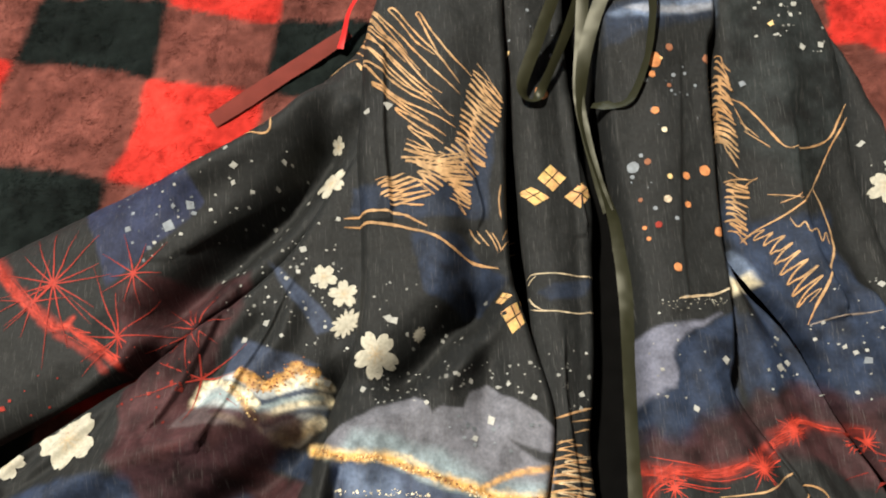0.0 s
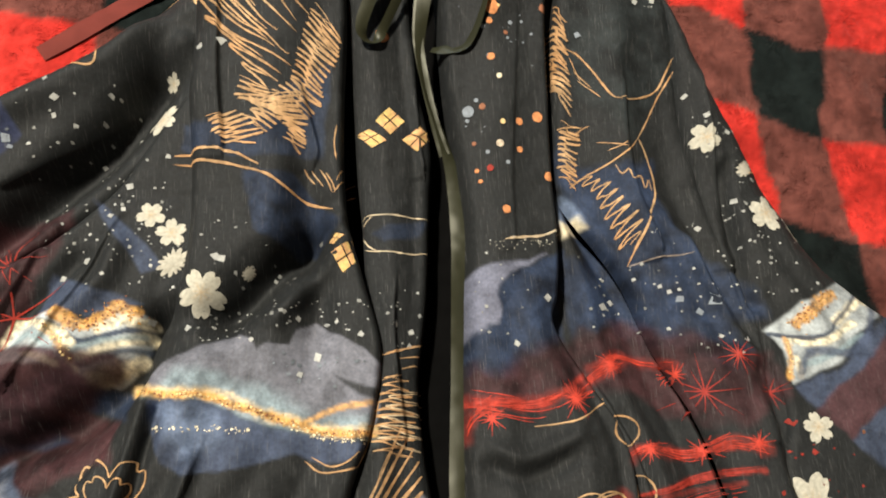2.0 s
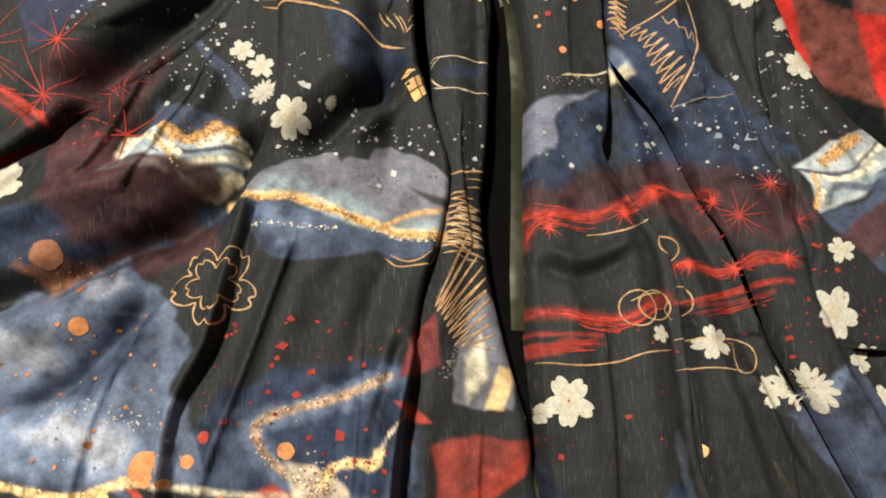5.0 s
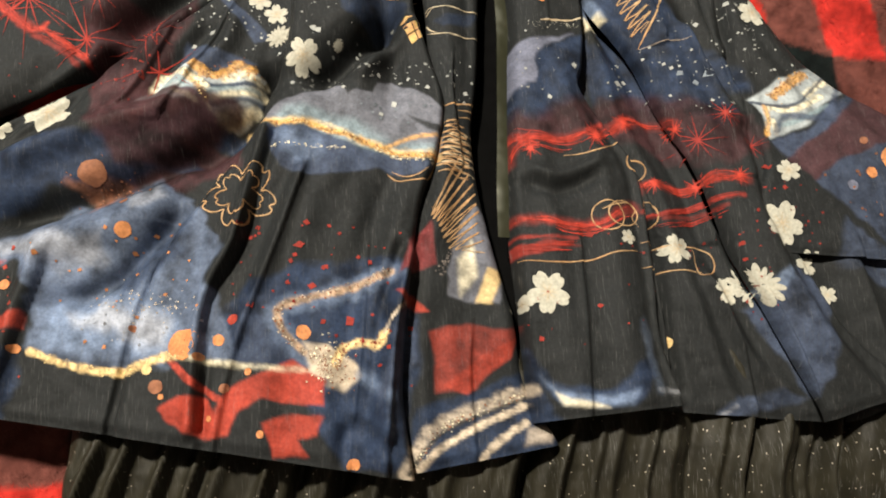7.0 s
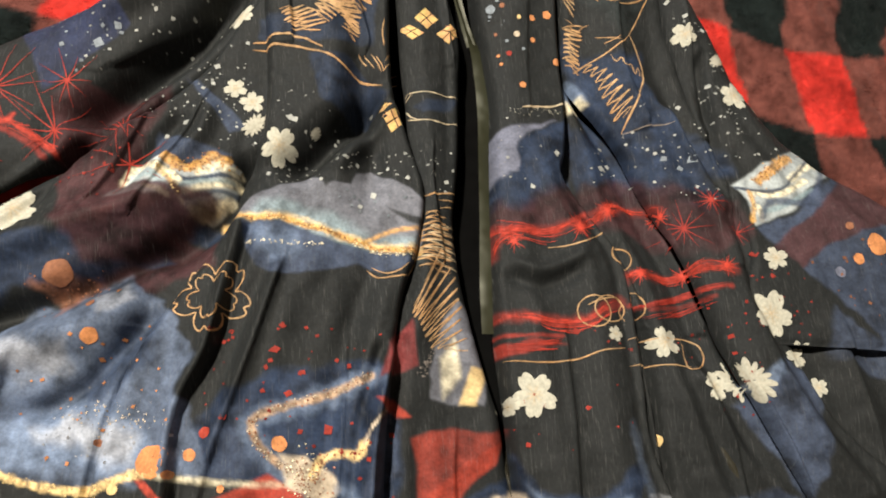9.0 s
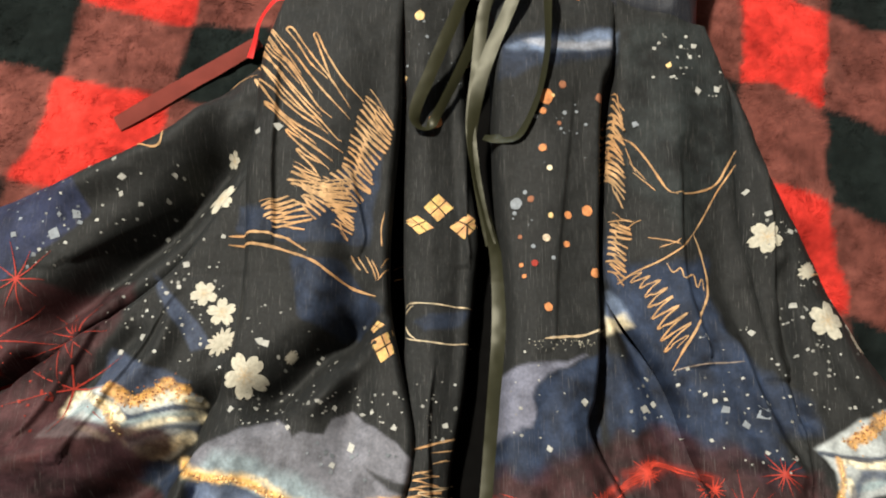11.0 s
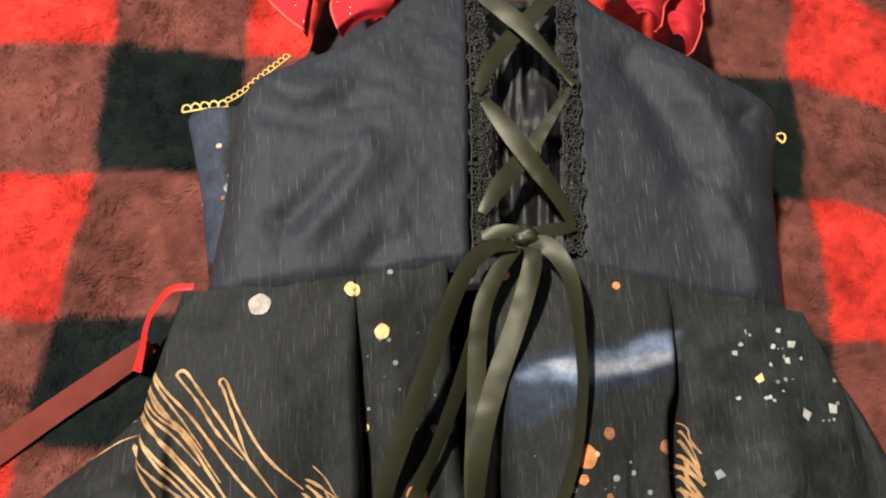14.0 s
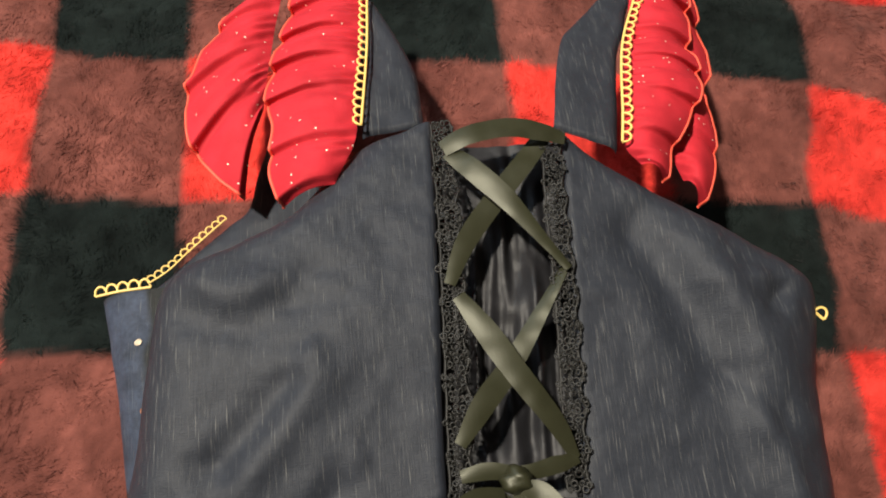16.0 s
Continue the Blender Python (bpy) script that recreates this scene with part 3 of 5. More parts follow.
band(KOI, 4, 1, .9, (-4, -75), (11, -90), (30, -103))
wash(KOI, 2, .9, 3, (-155, -43), (-138, -40), (-110, -34), (-109, -46), (-136, -50), (-153, -56))
wash(KOI, 2, .8, 3, (-164, 6), (-138, 9), (-128, 5), (-137, -5), (-162, -7))
band(GOLDPALE, 5, 1.5, .9, (-103, -63), (-78, -73), (-42, -80), (-12, -72), (7, -72))
band(IVORY, 3, 3, .6, (1, -72), (38, -79), (65, -82), (89, -84))
wash(NAVY, 5, .8, 4, (-178, -65), (-133, -71), (-110, -59), (-115, -109), (-182, -102))
wash(REDDUSK, 2, .9, 2, (155, -16), (165, 9), (182, 30), (186, -7), (166, -14))
wash(KOI, 2, .9, 2, (154, -30), (168, -30), (178, -42), (169, -43))
wash(SLATE, 3, .85, 3, (156, -47), (169, -38), (166, -77), (147, -105), (138, -113))
wash(CLOUD, 2, .95, 3, (193, -28), (198, 11), (221, 47), (235, 35), (244, -2), (235, -36), (213, -40))
wash(IVORY, 5, .7, 2, (202, 0), (215, 16), (218, -15), (203, -31))
wash(GOLDPALE, 2, .85, 2, (227, -7), (242, -8), (227, -38), (214, -38))
wash(KOI, 3, .55, 3, (177, -61), (193, -54), (249, -55), (238, -78), (212, -99), (180, -103))
wash(KOI, 2, .9, 2, (184, -99), (213, -80), (247, -62), (240, -78), (204, -104))
wash(NAVY, 4, .9, 3, (153, -164), (167, -112), (250, -92), (277, -142), (210, -163))
band(TANPALE, 10, 4, .6, (157, -159), (173, -133), (201, -119), (250, -104))
band(TANPALE, 5, 1.5, .9, (162, -162), (181, -144), (210, -129), (248, -115))
band(BASE, 2, .8, .8, (159, -159), (177, -137), (205, -123), (249, -109))
band(TANPALE, 5, 1.5, .85, (210, -158), (222, -143), (247, -127))
wash(TANPALE, 4, .5, 3, (249, -129), (271, -131), (266, -142), (243, -143))
band(RED, 8, 5, .6, (-192, 259), (-159, 225), (-137, 206))
band(REDHOT, 4, 2, .7, (-182, 245), (-153, 217), (-133, 205), (-124, 211))
band(REDHOT, 4, 2, .65, (-128, 206), (-108, 192), (-91, 178))
band(RED, 4, 3, .6, (-134, 200), (-108, 185), (-100, 175))
wash(SLATE, 3, .55, 3, (70, 588), (103, 592), (112, 489), (88, 503))


def build_skirt():
    # added backing sheet: its near-black colour stands in for shade between the pleats
    panel("gap_shade_panel", [(112, 510), (100, 467), (150, 102), (150, -122)], [(395, 505), (397, 455), (418, 108), (412, -110)], lift=-0.038, mat=GAP_SHADE, step=5, label="near-black backing sheet standing in for the shade in the pleat gaps")
    panel("skirt_panel", [(97, 469), (72, 425), (21, 381), (-21, 354), (-89, 321), (-160, 286), (-234, 248), (-289, 199)],
          [(112, 467), (98, 417), (89, 360), (75, 315), (35, 267), (-16, 224), (-86, 174), (-193, 116)],
          lift=-0.004, roll=(0.05, 0.03), drop=(0.042, 0.022), colour=print_colour, seed=1, waist=True)
    panel("skirt_panel", [(92, 397), (74, 343), (42, 294), (18, 254), (-34, 206), (-91, 167), (-172, 103), (-238, 56), (-228, -22), (-197, -94)],
          [(100, 397), (93, 351), (92, 285), (89, 219), (75, 165), (66, 105), (19, 25), (-5, -47), (-18, -97), (-29, -126)],
          lift=-0.002, roll=(0.012, 0.01), drop=(0.016, 0.004), colour=print_colour, seed=21)
    panel("skirt_panel", [(178, 486), (184, 376), (187, 270), (190, 219), (190, 155), (188, 112), (182, 70), (164, 17), (150, -44), (151, -161)],
          [(226, 488), (230, 399), (237, 326), (243, 285), (239, 230), (233, 166), (225, 115), (227, 61), (235, 8), (246, -43), (252, -98), (275, -144)],
          lift=-0.004, roll=(0.008, 0.012), drop=(0.006, 0.018), colour=print_colour, seed=2, waist=True,
          folds=[(0.3, 0.45, 0.005, 0.010, 0.1, 0.9), (0.75, 0.8, -0.004, 0.006, 0.1, 0.5), (0.5, 0.2, 0.008, 0.010, 0.65, 1)])
    panel("skirt_panel", [(103, 467), (92, 453), (79, 417), (73, 370), (70, 328), (72, 277), (72, 217), (65, 177), (52, 151), (36, 94), (-15, 14), (-33, -47), (-46, -123)],
          [(180, 474), (181, 429), (182, 373), (179, 316), (178, 265), (181, 224), (191, 181), (200, 137), (193, 92), (176, 41), (163, -34), (157, -101), (164, -164)],
          lift=0.012, roll=(0.010, 0.006), drop=(0.020, 0.017), colour=print_colour, seed=3, waist=True,
          folds=[(0.62, 0.35, 0.008, 0.020, 0.1, 0.45), (0.85, 0.55, -0.016, 0.012, 0.35, 0.5), (0.25, 0.22, 0.006, 0.012, 0.55, 1), (0.5, 0.5, 0.006, 0.014, 0.6, 1), (0.78, 0.8, -0.007, 0.010, 0.65, 1), (0.92, 0.9, 0.006, 0.008, 0.7, 1)])
    panel("skirt_panel", [(321, 465), (322, 295), (317, 216), (309, 152), (320, 108), (339, 66), (343, 4), (344, -66), (351, -122)],
          [(348, 463), (344, 296), (344, 235), (380, 182), (400, 126), (421, 65), (440, -12), (470, -79), (498, -138)],
          lift=-0.014, roll=(0.004, 0.01), drop=(0.004, 0.012), colour=print_colour, seed=4, waist=True, folds=[(0.5, 0.45, 0.008, 0.010, 0.3, 1), (0.8, 0.75, -0.006, 0.008, 0.4, 1)])
    panel("skirt_panel", [(242, 480), (246, 434), (251, 329), (257, 267), (260, 219), (256, 161), (251, 106), (246, 22), (248, -44), (251, -128)],
          [(339, 473), (339, 416), (331, 388), (329, 295), (328, 214), (323, 171), (318, 148), (337, 109), (356, 66), (356, 4), (355, -67), (366, -120)],
          lift=0.015, roll=(0.008, 0.006), drop=(0.025, 0.024), colour=print_colour, seed=5, waist=True,
          folds=[(0.4, 0.5, 0.005, 0.016, 0.1, 0.5), (0.2, 0.3, 0.004, 0.010, 0.4, 1), (0.75, 0.7, 0.006, 0.012, 0.5, 1), (0.9, 0.93, -0.005, 0.006, 0.6, 1)])
    panel("skirt_panel", [(468, 15), (478, -17), (497, -58), (519, -138)], [(641, 45), (651, -7), (660, -49), (670, -90)],
          lift=-0.012, colour=print_colour, seed=6, folds=[(0.3, 0.3, 0.008, 0.012, 0, 1), (0.6, 0.65, 0.008, 0.014, 0, 1)])
    panel("skirt_panel", [(340, 463), (342, 422), (336, 367), (332, 295), (335, 245), (371, 183), (389, 129), (413, 70), (432, -8), (456, -69), (485, -137)],
          [(407, 445), (427, 401), (434, 361), (434, 320), (441, 270), (449, 226), (463, 173), (477, 119), (482, 78), (480, 32), (498, -27), (518, -68), (560, -116)],
          lift=0.004, roll=(0.010, 0.012), drop=(0.014, 0.010), colour=print_colour, seed=7, waist=True,
          folds=[(0.5, 0.35, 0.008, 0.016, 0.1, 0.9), (0.8, 0.8, -0.006, 0.010, 0.3, 0.9), (0.65, 0.6, 0.006, 0.008, 0.4, 1)])
    panel("skirt_panel", [(401, 450), (425, 406), (429, 320), (439, 248), (448, 192), (459, 147), (470, 109), (473, 78), (459, 36), (468, 0)],
          [(413, 457), (437, 411), (467, 342), (503, 269), (538, 193), (580, 151), (621, 127), (681, 83), (700, 21), (690, -23)],
          lift=0.004, roll=(0.008, 0.04), drop=(0.010, 0.045), colour=print_colour, seed=8,
          folds=[(0.3, 0.35, 0.006, 0.012, 0.1, 0.7), (0.6, 0.5, 0.005, 0.014, 0.2, 0.8)])


build_skirt()


def build_bodice():
    rng = random.Random(12)
    ruche = []
    for k in range(34):
        u, v0 = rng.uniform(0.08, 0.92), rng.uniform(0, 0.85)
        ruche.append((u, u + rng.uniform(-0.12, 0.12), rng.uniform(0.002, 0.005) * rng.choice((1, -1)), rng.uniform(0.0016, 0.0034), v0, v0 + rng.uniform(0.1, 0.4)))
    panel("inner_panel", [(244, 646), (243, 570), (236, 468)], [(313, 646), (306, 560), (298, 468)], lift=-0.012, mat=INSERT, drop=(0, 0), rough=0.003, step=1.2, seed=12, folds=ruche,
          label="black ruched lacing insert")
    panel("side_panel", [(78, 592), (87, 552), (93, 505), (97, 470)], [(125, 594), (125, 550), (120, 500), (118, 470)], lift=-0.042, roll=(0.02, 0.01), drop=(0.018, 0), colour=print_colour, seed=13)
    panel("back_panel", [(161, 681), (156, 659), (151, 637), (141, 628), (123, 611), (104, 594)], [(182, 676), (194, 645), (186, 618), (168, 602), (150, 575)], lift=-0.047, roll=(0.02, 0.01), drop=(0.004, 0), mat=BODICE, seed=16)
    panel("bodice_panel", [(228, 650), (209, 644), (178, 613), (150, 598), (122, 583), (115, 545), (111, 510), (102, 461)], [(247, 652), (246, 630), (245, 605), (243, 575), (242, 550), (240, 525), (239, 505), (238, 475)],
          lift=0.0045, roll=(0.026, 0.004), drop=(0.022, 0.003), mat=BODICE, seed=14, tuck=0.004)
    panel("bodice_panel", [(308, 643), (306, 620), (303, 590), (300, 550), (298, 520), (296, 500), (293, 470)], [(325, 633), (351, 614), (372, 599), (392, 584), (414, 566), (419, 548), (410, 505), (409, 437)],
          lift=0.0045, roll=(0.004, 0.030), drop=(0.003, 0.028), mat=BODICE, seed=15, tuck=0.004)
    strap = dict(mat=BODICE, roll=(0.004, 0.006), drop=(0.002, 0.004), label="dark slub cotton shoulder strap")
    panel("shoulder_strap", [(221, 742), (221, 715), (219, 690), (214, 648)], [(224, 742), (236, 711), (243, 686), (244, 652)], lift=0.002, seed=17, **strap)
    panel("shoulder_strap", [(350, 738), (330, 716), (322, 706), (314, 681), (306, 645)], [(372, 745), (362, 724), (357, 710), (348, 688), (336, 632)], lift=0.002, seed=18, **strap)


build_bodice()


def build_petticoat():
    """The gathered underskirt that shows below the hem."""
    rng = random.Random(4)
    folds, u = [], 0.01
    while u < 0.99:
        folds.append((u, u + rng.uniform(-0.012, 0.012), rng.uniform(0.006, 0.020) * rng.choice((1, 1, -1.1)), rng.uniform(0.004, 0.009), rng.choice((0, 0, 0.25)), 1.2))
        u += rng.uniform(0.014, 0.040)
    panel("petticoat_ruffle", [(-84, -70), (-88, -150), (-96, -300)], [(716, -70), (740, -150), (750, -300)], lift=-0.026, roll=(0.02, 0.02), drop=(0.02, 0.02), folds=folds, mat=CHIFFON,
          label="gathered black lurex chiffon underskirt", seed=19, creased=False, step=2.0)


build_petticoat()


# ---- trims: tubes, lace, ruffles, ribbons ----
def tube(path, radius, sides=5, closed=False):
    """Points and faces of a thin cord along 3D points in metres."""
    p = np.asarray(path, float)
    n = len(p)
    t = np.gradient(p, axis=0)
    t /= np.linalg.norm(t, axis=1)[:, None] + 1e-12
    a = np.cross(t, (0.02, 0.05, 1.0))
    a /= np.linalg.norm(a, axis=1)[:, None] + 1e-12
    b = np.cross(t, a)
    ang = np.linspace(0, 2 * math.pi, sides, endpoint=False)
    v = (p[:, None] + radius * (np.cos(ang)[None, :, None] * a[:, None] + np.sin(ang)[None, :, None] * b[:, None])).reshape(-1, 3)
    f = [(i * sides + k, i * sides + (k + 1) % sides, (i + 1) * sides + (k + 1) % sides, (i + 1) * sides + k) for i in range(n - 1) for k in range(sides)]
    return v, f


def joined(pieces):
    verts, faces = [], []
    for v, f in pieces:
        o = len(verts)
        verts += [tuple(c) for c in v]
        faces += [tuple(i + o for i in q) for q in f]
    return verts, faces


def lifted(p, h):
    """Plan points in millimetres as places h metres over the lie of the dress."""
    p = np.asarray(p, float)
    return np.c_[p / 1000, base_z(p[:, 0], p[:, 1]) + h]


def picot(path, h, side, loop=4.6, label="pale gold picot braid", size=1.0):
    """A gold braid with a row of small loops on one side."""
    length = np.linalg.norm(np.diff(spline(path, 80), axis=0), axis=1).sum()
    n = max(2, int(length / loop))
    p = spline(path, n + 1)
    fine = spline(path, 4 * n)
    pieces = [tube(lifted(fine, h), 0.0007 * size)]
    rng = random.Random(n)
    for i in range(n):
        m, d = (p[i] + p[i + 1]) / 2, (p[i + 1] - p[i]) / 2
        q = np.array((-d[1], d[0])) / (np.linalg.norm(d) + 1e-9) * side
        a = np.linspace(0.0, math.pi, 9)[:, None]
        arc = m - d * 1.05 * np.cos(a) + q * size * rng.uniform(3.6, 4.6) * np.sin(a) ** 0.8
        pieces.append(tube(np.c_[arc / 1000, base_z(arc[:, 0], arc[:, 1]) + h + 0.001 * np.sin(a[:, 0])], 0.00062 * size))
    v, f = joined(pieces)
    return mesh_object("picot_braid", v, f, GOLD_TRIM, dress, label)


def lace(path, h, width, seed):
    """A narrow openwork lace edging of small crocheted rings."""
    rng = random.Random(seed)
    length = np.linalg.norm(np.diff(spline(path, 80), axis=0), axis=1).sum()
    n = int(length / 2.2)
    p = spline(path, n)
    pieces = []
    a = np.linspace(0, 2 * math.pi, 10)
    for i in range(n):
        for k in range(4):
            r = rng.uniform(0.7, 1.35)
            c = p[i] + np.array((width * (k - 1.5) / 3.6 + rng.uniform(-0.7, 0.7) + 1.2 * math.sin(i * 0.9), rng.uniform(-1, 1)))
            loop = np.stack([c[0] + r * np.cos(a) * rng.uniform(0.7, 1.2), c[1] + r * np.sin(a)], 1)
            z = base_z(loop[:, 0], loop[:, 1]) + h + rng.uniform(-0.0006, 0.001) + 0.0006 * np.sin(a + i)
            pieces.append(tube(np.c_[loop / 1000, z], 0.00045, 4))
    for off in (-width / 2, width / 2):
        q = p + np.array((off, 0))
        q[:, 0] += 1.0 * np.sin(np.arange(n) * 0.9) * (1 if off > 0 else 0.2)
        pieces.append(tube(lifted(q, h), 0.0006, 4))
    v, f = joined(pieces)
    return mesh_object("lace_edging", v, f, LACE, dress, "black crocheted lace edging")


def ruffle(inner, outer, pleats, amp, h, seed, label):
    """A gathered frill: held along inner, falling in broad pleats that lap over one another towards outer, with a bound edge."""
    rng = np.random.default_rng(seed)
    nv, nu = 60 * pleats, 30
    a, b = spline(inner, nv), spline(outer, nv)
    s = np.linspace(0, 1, nv)
    knots = np.r_[0, np.cumsum(rng.uniform(0.7, 1.4, pleats))]
    ph = np.interp(s, knots / knots[-1], np.arange(pleats + 1))
    f = ph - np.floor(ph)
    lap = np.where(f < 0.84, 0.35 + 0.65 * np.sin(f / 0.84 * math.pi / 2) ** 1.2, 1 - 0.65 * smooth(0.84, 1.0, f))
    high = 0.75 + 0.5 * rng.random(pleats + 1)[np.minimum(np.floor(ph).astype(int), pleats)]
    u = np.linspace(0, 1, nu)
    x = a[:, None] * (1 - u[None, :, None]) + b[:, None] * u[None, :, None]
    out = (b - a) / np.linalg.norm(b - a, axis=1)[:, None]
    x = x + out[:, None] * ((2.2 * (lap - 0.5) * high)[:, None, None] * u[None, :, None] ** 2)
    along = np.gradient(b, axis=0)
    along /= np.linalg.norm(along, axis=1)[:, None]
    x = x + along[:, None] * ((2.4 * smooth(0.5, 0.84, f) * (1 - smooth(0.84, 1.0, f)))[:, None, None] * u[None, :, None])
    gather = np.sin(2 * math.pi * (3 * ph + 0.4 * np.sin(5 * ph + seed)))[:, None] * np.exp(-(u[None] / 0.28) ** 2) * np.minimum(1, u[None] * 8)
    fold = np.sin(2 * math.pi * (1.5 * ph + 0.3 * np.sin(3 * ph + seed)))[:, None] * np.sin(math.pi * u[None])
    z = base_z(x[..., 0], x[..., 1]) + h + amp * (2.2 * (lap * high)[:, None] * u[None] ** 0.7 + 0.30 * gather + 0.16 * fold)
    z = z + 0.004 * np.sin(math.pi * u)[None] - 0.012 * u[None] ** 2 - (0.004 * np.clip((s - 0.7) / 0.3, 0, 1) ** 2)[:, None] * (0.5 + 0.5 * u[None])
    z = z + 0.0006 * value_noise(x[..., 0] * 3, x[..., 1] * 3, 22, 83 + seed)
    z = np.maximum(z, blanket_z(x[..., 0].ravel(), x[..., 1].ravel()).reshape(z.shape) + 0.005)
    v = np.c_[x.reshape(-1, 2) / 1000, z.ravel()]
    ob = mesh_object("ruffle", v, grid_faces(nv, nu), RUFFLE, dress, label)
    edge = v.reshape(nv, nu, 3)[:, -1]
    ev, ef = tube(edge, 0.0008)
    mesh_object("bound_edge", ev, ef, RED_EDGE, ob, "orange-red overlocked edge")
    return ob


def ribbon(name, pts, width, mat, parent, label="", across=6, crown=0.0004, afloat=True):
    """A flat ribbon; pts: x, y in millimetres, height over the lie of the dress in millimetres, lean in degrees, share of the width."""
    p = np.array(pts, float)
    length = np.linalg.norm(np.diff(p[:, :2], axis=0), axis=1).sum()
    q = spline(p, max(12, int(length / 1.8)))
    t = np.gradient(q[:, :2], axis=0)
    t /= np.linalg.norm(t, axis=1)[:, None] + 1e-9
    side = np.stack([-t[:, 1], t[:, 0]], 1)
    c = np.linspace(-1, 1, across)
    lean = np.radians(q[:, 3])[:, None]
    w = (width / 2 * q[:, 4])[:, None]
    x = q[:, None, 0] + side[:, None, 0] * (w * c * np.cos(lean))
    y = q[:, None, 1] + side[:, None, 1] * (w * c * np.cos(lean))
    z = (base_z(q[:, 0], q[:, 1])[:, None] if afloat else 0) + q[:, None, 2] / 1000 + w * c * np.sin(lean) / 1000 - crown * c ** 2 + 0.0004 * value_noise(x * 3, y * 3, 20, 81)
    v = np.c_[x.ravel() / 1000, y.ravel() / 1000, z.ravel()]
    return mesh_object(name, v, grid_faces(len(q), across), mat, parent, label)


def build_trims():
    picot([(222, 748), (221, 738), (219, 700), (214, 650)], 0.007, -1, 5.2)
    picot([(372, 745), (364, 726), (349, 690), (336, 632)], 0.007, 1, 5.2)
    picot([(78, 593), (90, 595), (104, 596)], -0.048, 1, 5.0)
    picot([(104, 597), (113, 603), (123, 613), (141, 630)], -0.045, 1, 4.0, size=0.68)
    picot([(407, 543), (413, 548), (419, 543)], -0.012, 1, 5.0)
    lace([(251, 648), (250, 600), (248, 560), (244, 482)], 0.006, 9, 1)
    lace([(303, 640), (299, 600), (296, 550), (291, 480)], 0.006, 9, 2)
    red = "red glitter organza ruffle"
    ruffle([(175, 784), (172, 760), (169, 737), (166, 704), (164, 678)], [(156, 785), (152, 761), (141, 752), (130, 728), (127, 710), (123, 696), (129, 661), (141, 643), (154, 631)], 4, 0.0046, -0.014, 5, red)
    ruffle([(222, 763), (220, 740), (218, 718), (215, 694), (212, 671), (211, 646), (200, 622)], [(182, 765), (180, 742), (176, 724), (172, 703), (168, 676), (172, 657), (170, 636), (175, 617)], 6, 0.0040, 0.003, 6, red)
    ruffle([(400, 773), (391, 748), (380, 710), (372, 673), (369, 639), (372, 621)], [(417, 772), (414, 747), (409, 714), (403, 686), (396, 648), (394, 634), (381, 610)], 4, 0.0042, -0.016, 7, red)
    ruffle([(369, 748), (361, 721), (355, 703), (348, 679), (342, 656), (338, 634), (345, 622)], [(402, 746), (397, 723), (391, 703), (391, 684), (386, 665), (374, 646), (364, 632), (358, 617)], 6, 0.0040, 0.003, 8, red)
    tie = thing("lacing_ribbon", (0, 0, 0), "olive-black satin ribbon laced across the bodice and tied in a bow", "ribbon")
    part = dict(mat=SATIN, parent=tie)
    ribbon("crossing", [(250, 631, 12, 0, 0.8), (262, 636, 15, -6, 1), (280, 639, 15, 0, 1), (296, 637, 13, 6, 0.9), (308, 634, 10, 0, 0.6)], 10, **part)
    ribbon("crossing", [(300, 640, 7, 0, 0.8), (290, 627, 7, 8, 1), (272, 606, 8, 0, 1), (256, 585, 9, -10, 0.9), (247, 566, 9, 0, 0.5)], 10, **part)
    ribbon("crossing", [(253, 630, 11, 0, 0.8), (262, 619, 14, 15, 1), (275, 603, 15, 10, 0.95), (287, 586, 13, 0, 0.6), (299, 569, 10, 0, 0.35)], 10, **part)
    ribbon("crossing", [(299, 572, 7, 30, 0.4), (288, 556, 7, 25, 0.6), (270, 531, 8, 0, 0.9), (256, 515, 11, -15, 1), (245, 500, 9, 0, 0.5)], 10, **part)
    ribbon("crossing", [(250, 560, 11, 0, 0.6), (260, 543, 14, 10, 1), (272, 523, 15, 0, 1), (284, 505, 13, -12, 0.9), (291, 491, 10, 0, 0.4)], 10, **part)
    ribbon("crossing", [(244, 488, 10, 0, 0.5), (255, 489, 13, 20, 0.7), (268, 487, 14, 20, 0.6), (282, 489, 13, 10, 0.7), (292, 491, 10, 0, 0.4)], 10, **part)
    ribbon("bow_loop", [(260, 480, 16, 0, 0.5), (246, 478, 21, -15, 0.8), (232, 464, 22, -25, 0.95), (215, 426, 20, -22, 1.0), (201, 393, 16, -15, 1.0), (192, 371, 11, -15, 0.95), (194, 362, 7, -35, 0.8),
                        (202, 361, 5, -40, 0.8), (209, 373, 5, 35, 0.8), (227, 411, 6, 35, 0.9), (243, 452, 9, 25, 0.8), (256, 478, 12, 0, 0.5)], 9.5, **part)
    ribbon("bow_loop", [(264, 481, 16, 0, 0.5), (274, 478, 22, 15, 0.9), (283, 460, 27, 45, 0.9), (285, 435, 28, 62, 0.9), (285, 408, 26, 66, 0.9), (280, 380, 23, 62, 0.9), (271, 358, 20, 52, 0.9),
                        (263, 351, 17, 30, 0.9), (250, 352, 12, 10, 0.8), (243, 356, 4, 0, 0.5)], 9.5, **part)
    ribbon("tail", [(261, 480, 14, 0, 0.5), (249, 466, 16, -10, 0.8), (240, 444, 15, 0, 0.9), (236, 400, 11, 12, 0.9), (233, 364, 8, 10, 0.8), (237, 333, 6, 30, 0.7), (243, 303, 4, 30, 0.7), (250, 277, 2, 20, 0.8)], 10, **part)
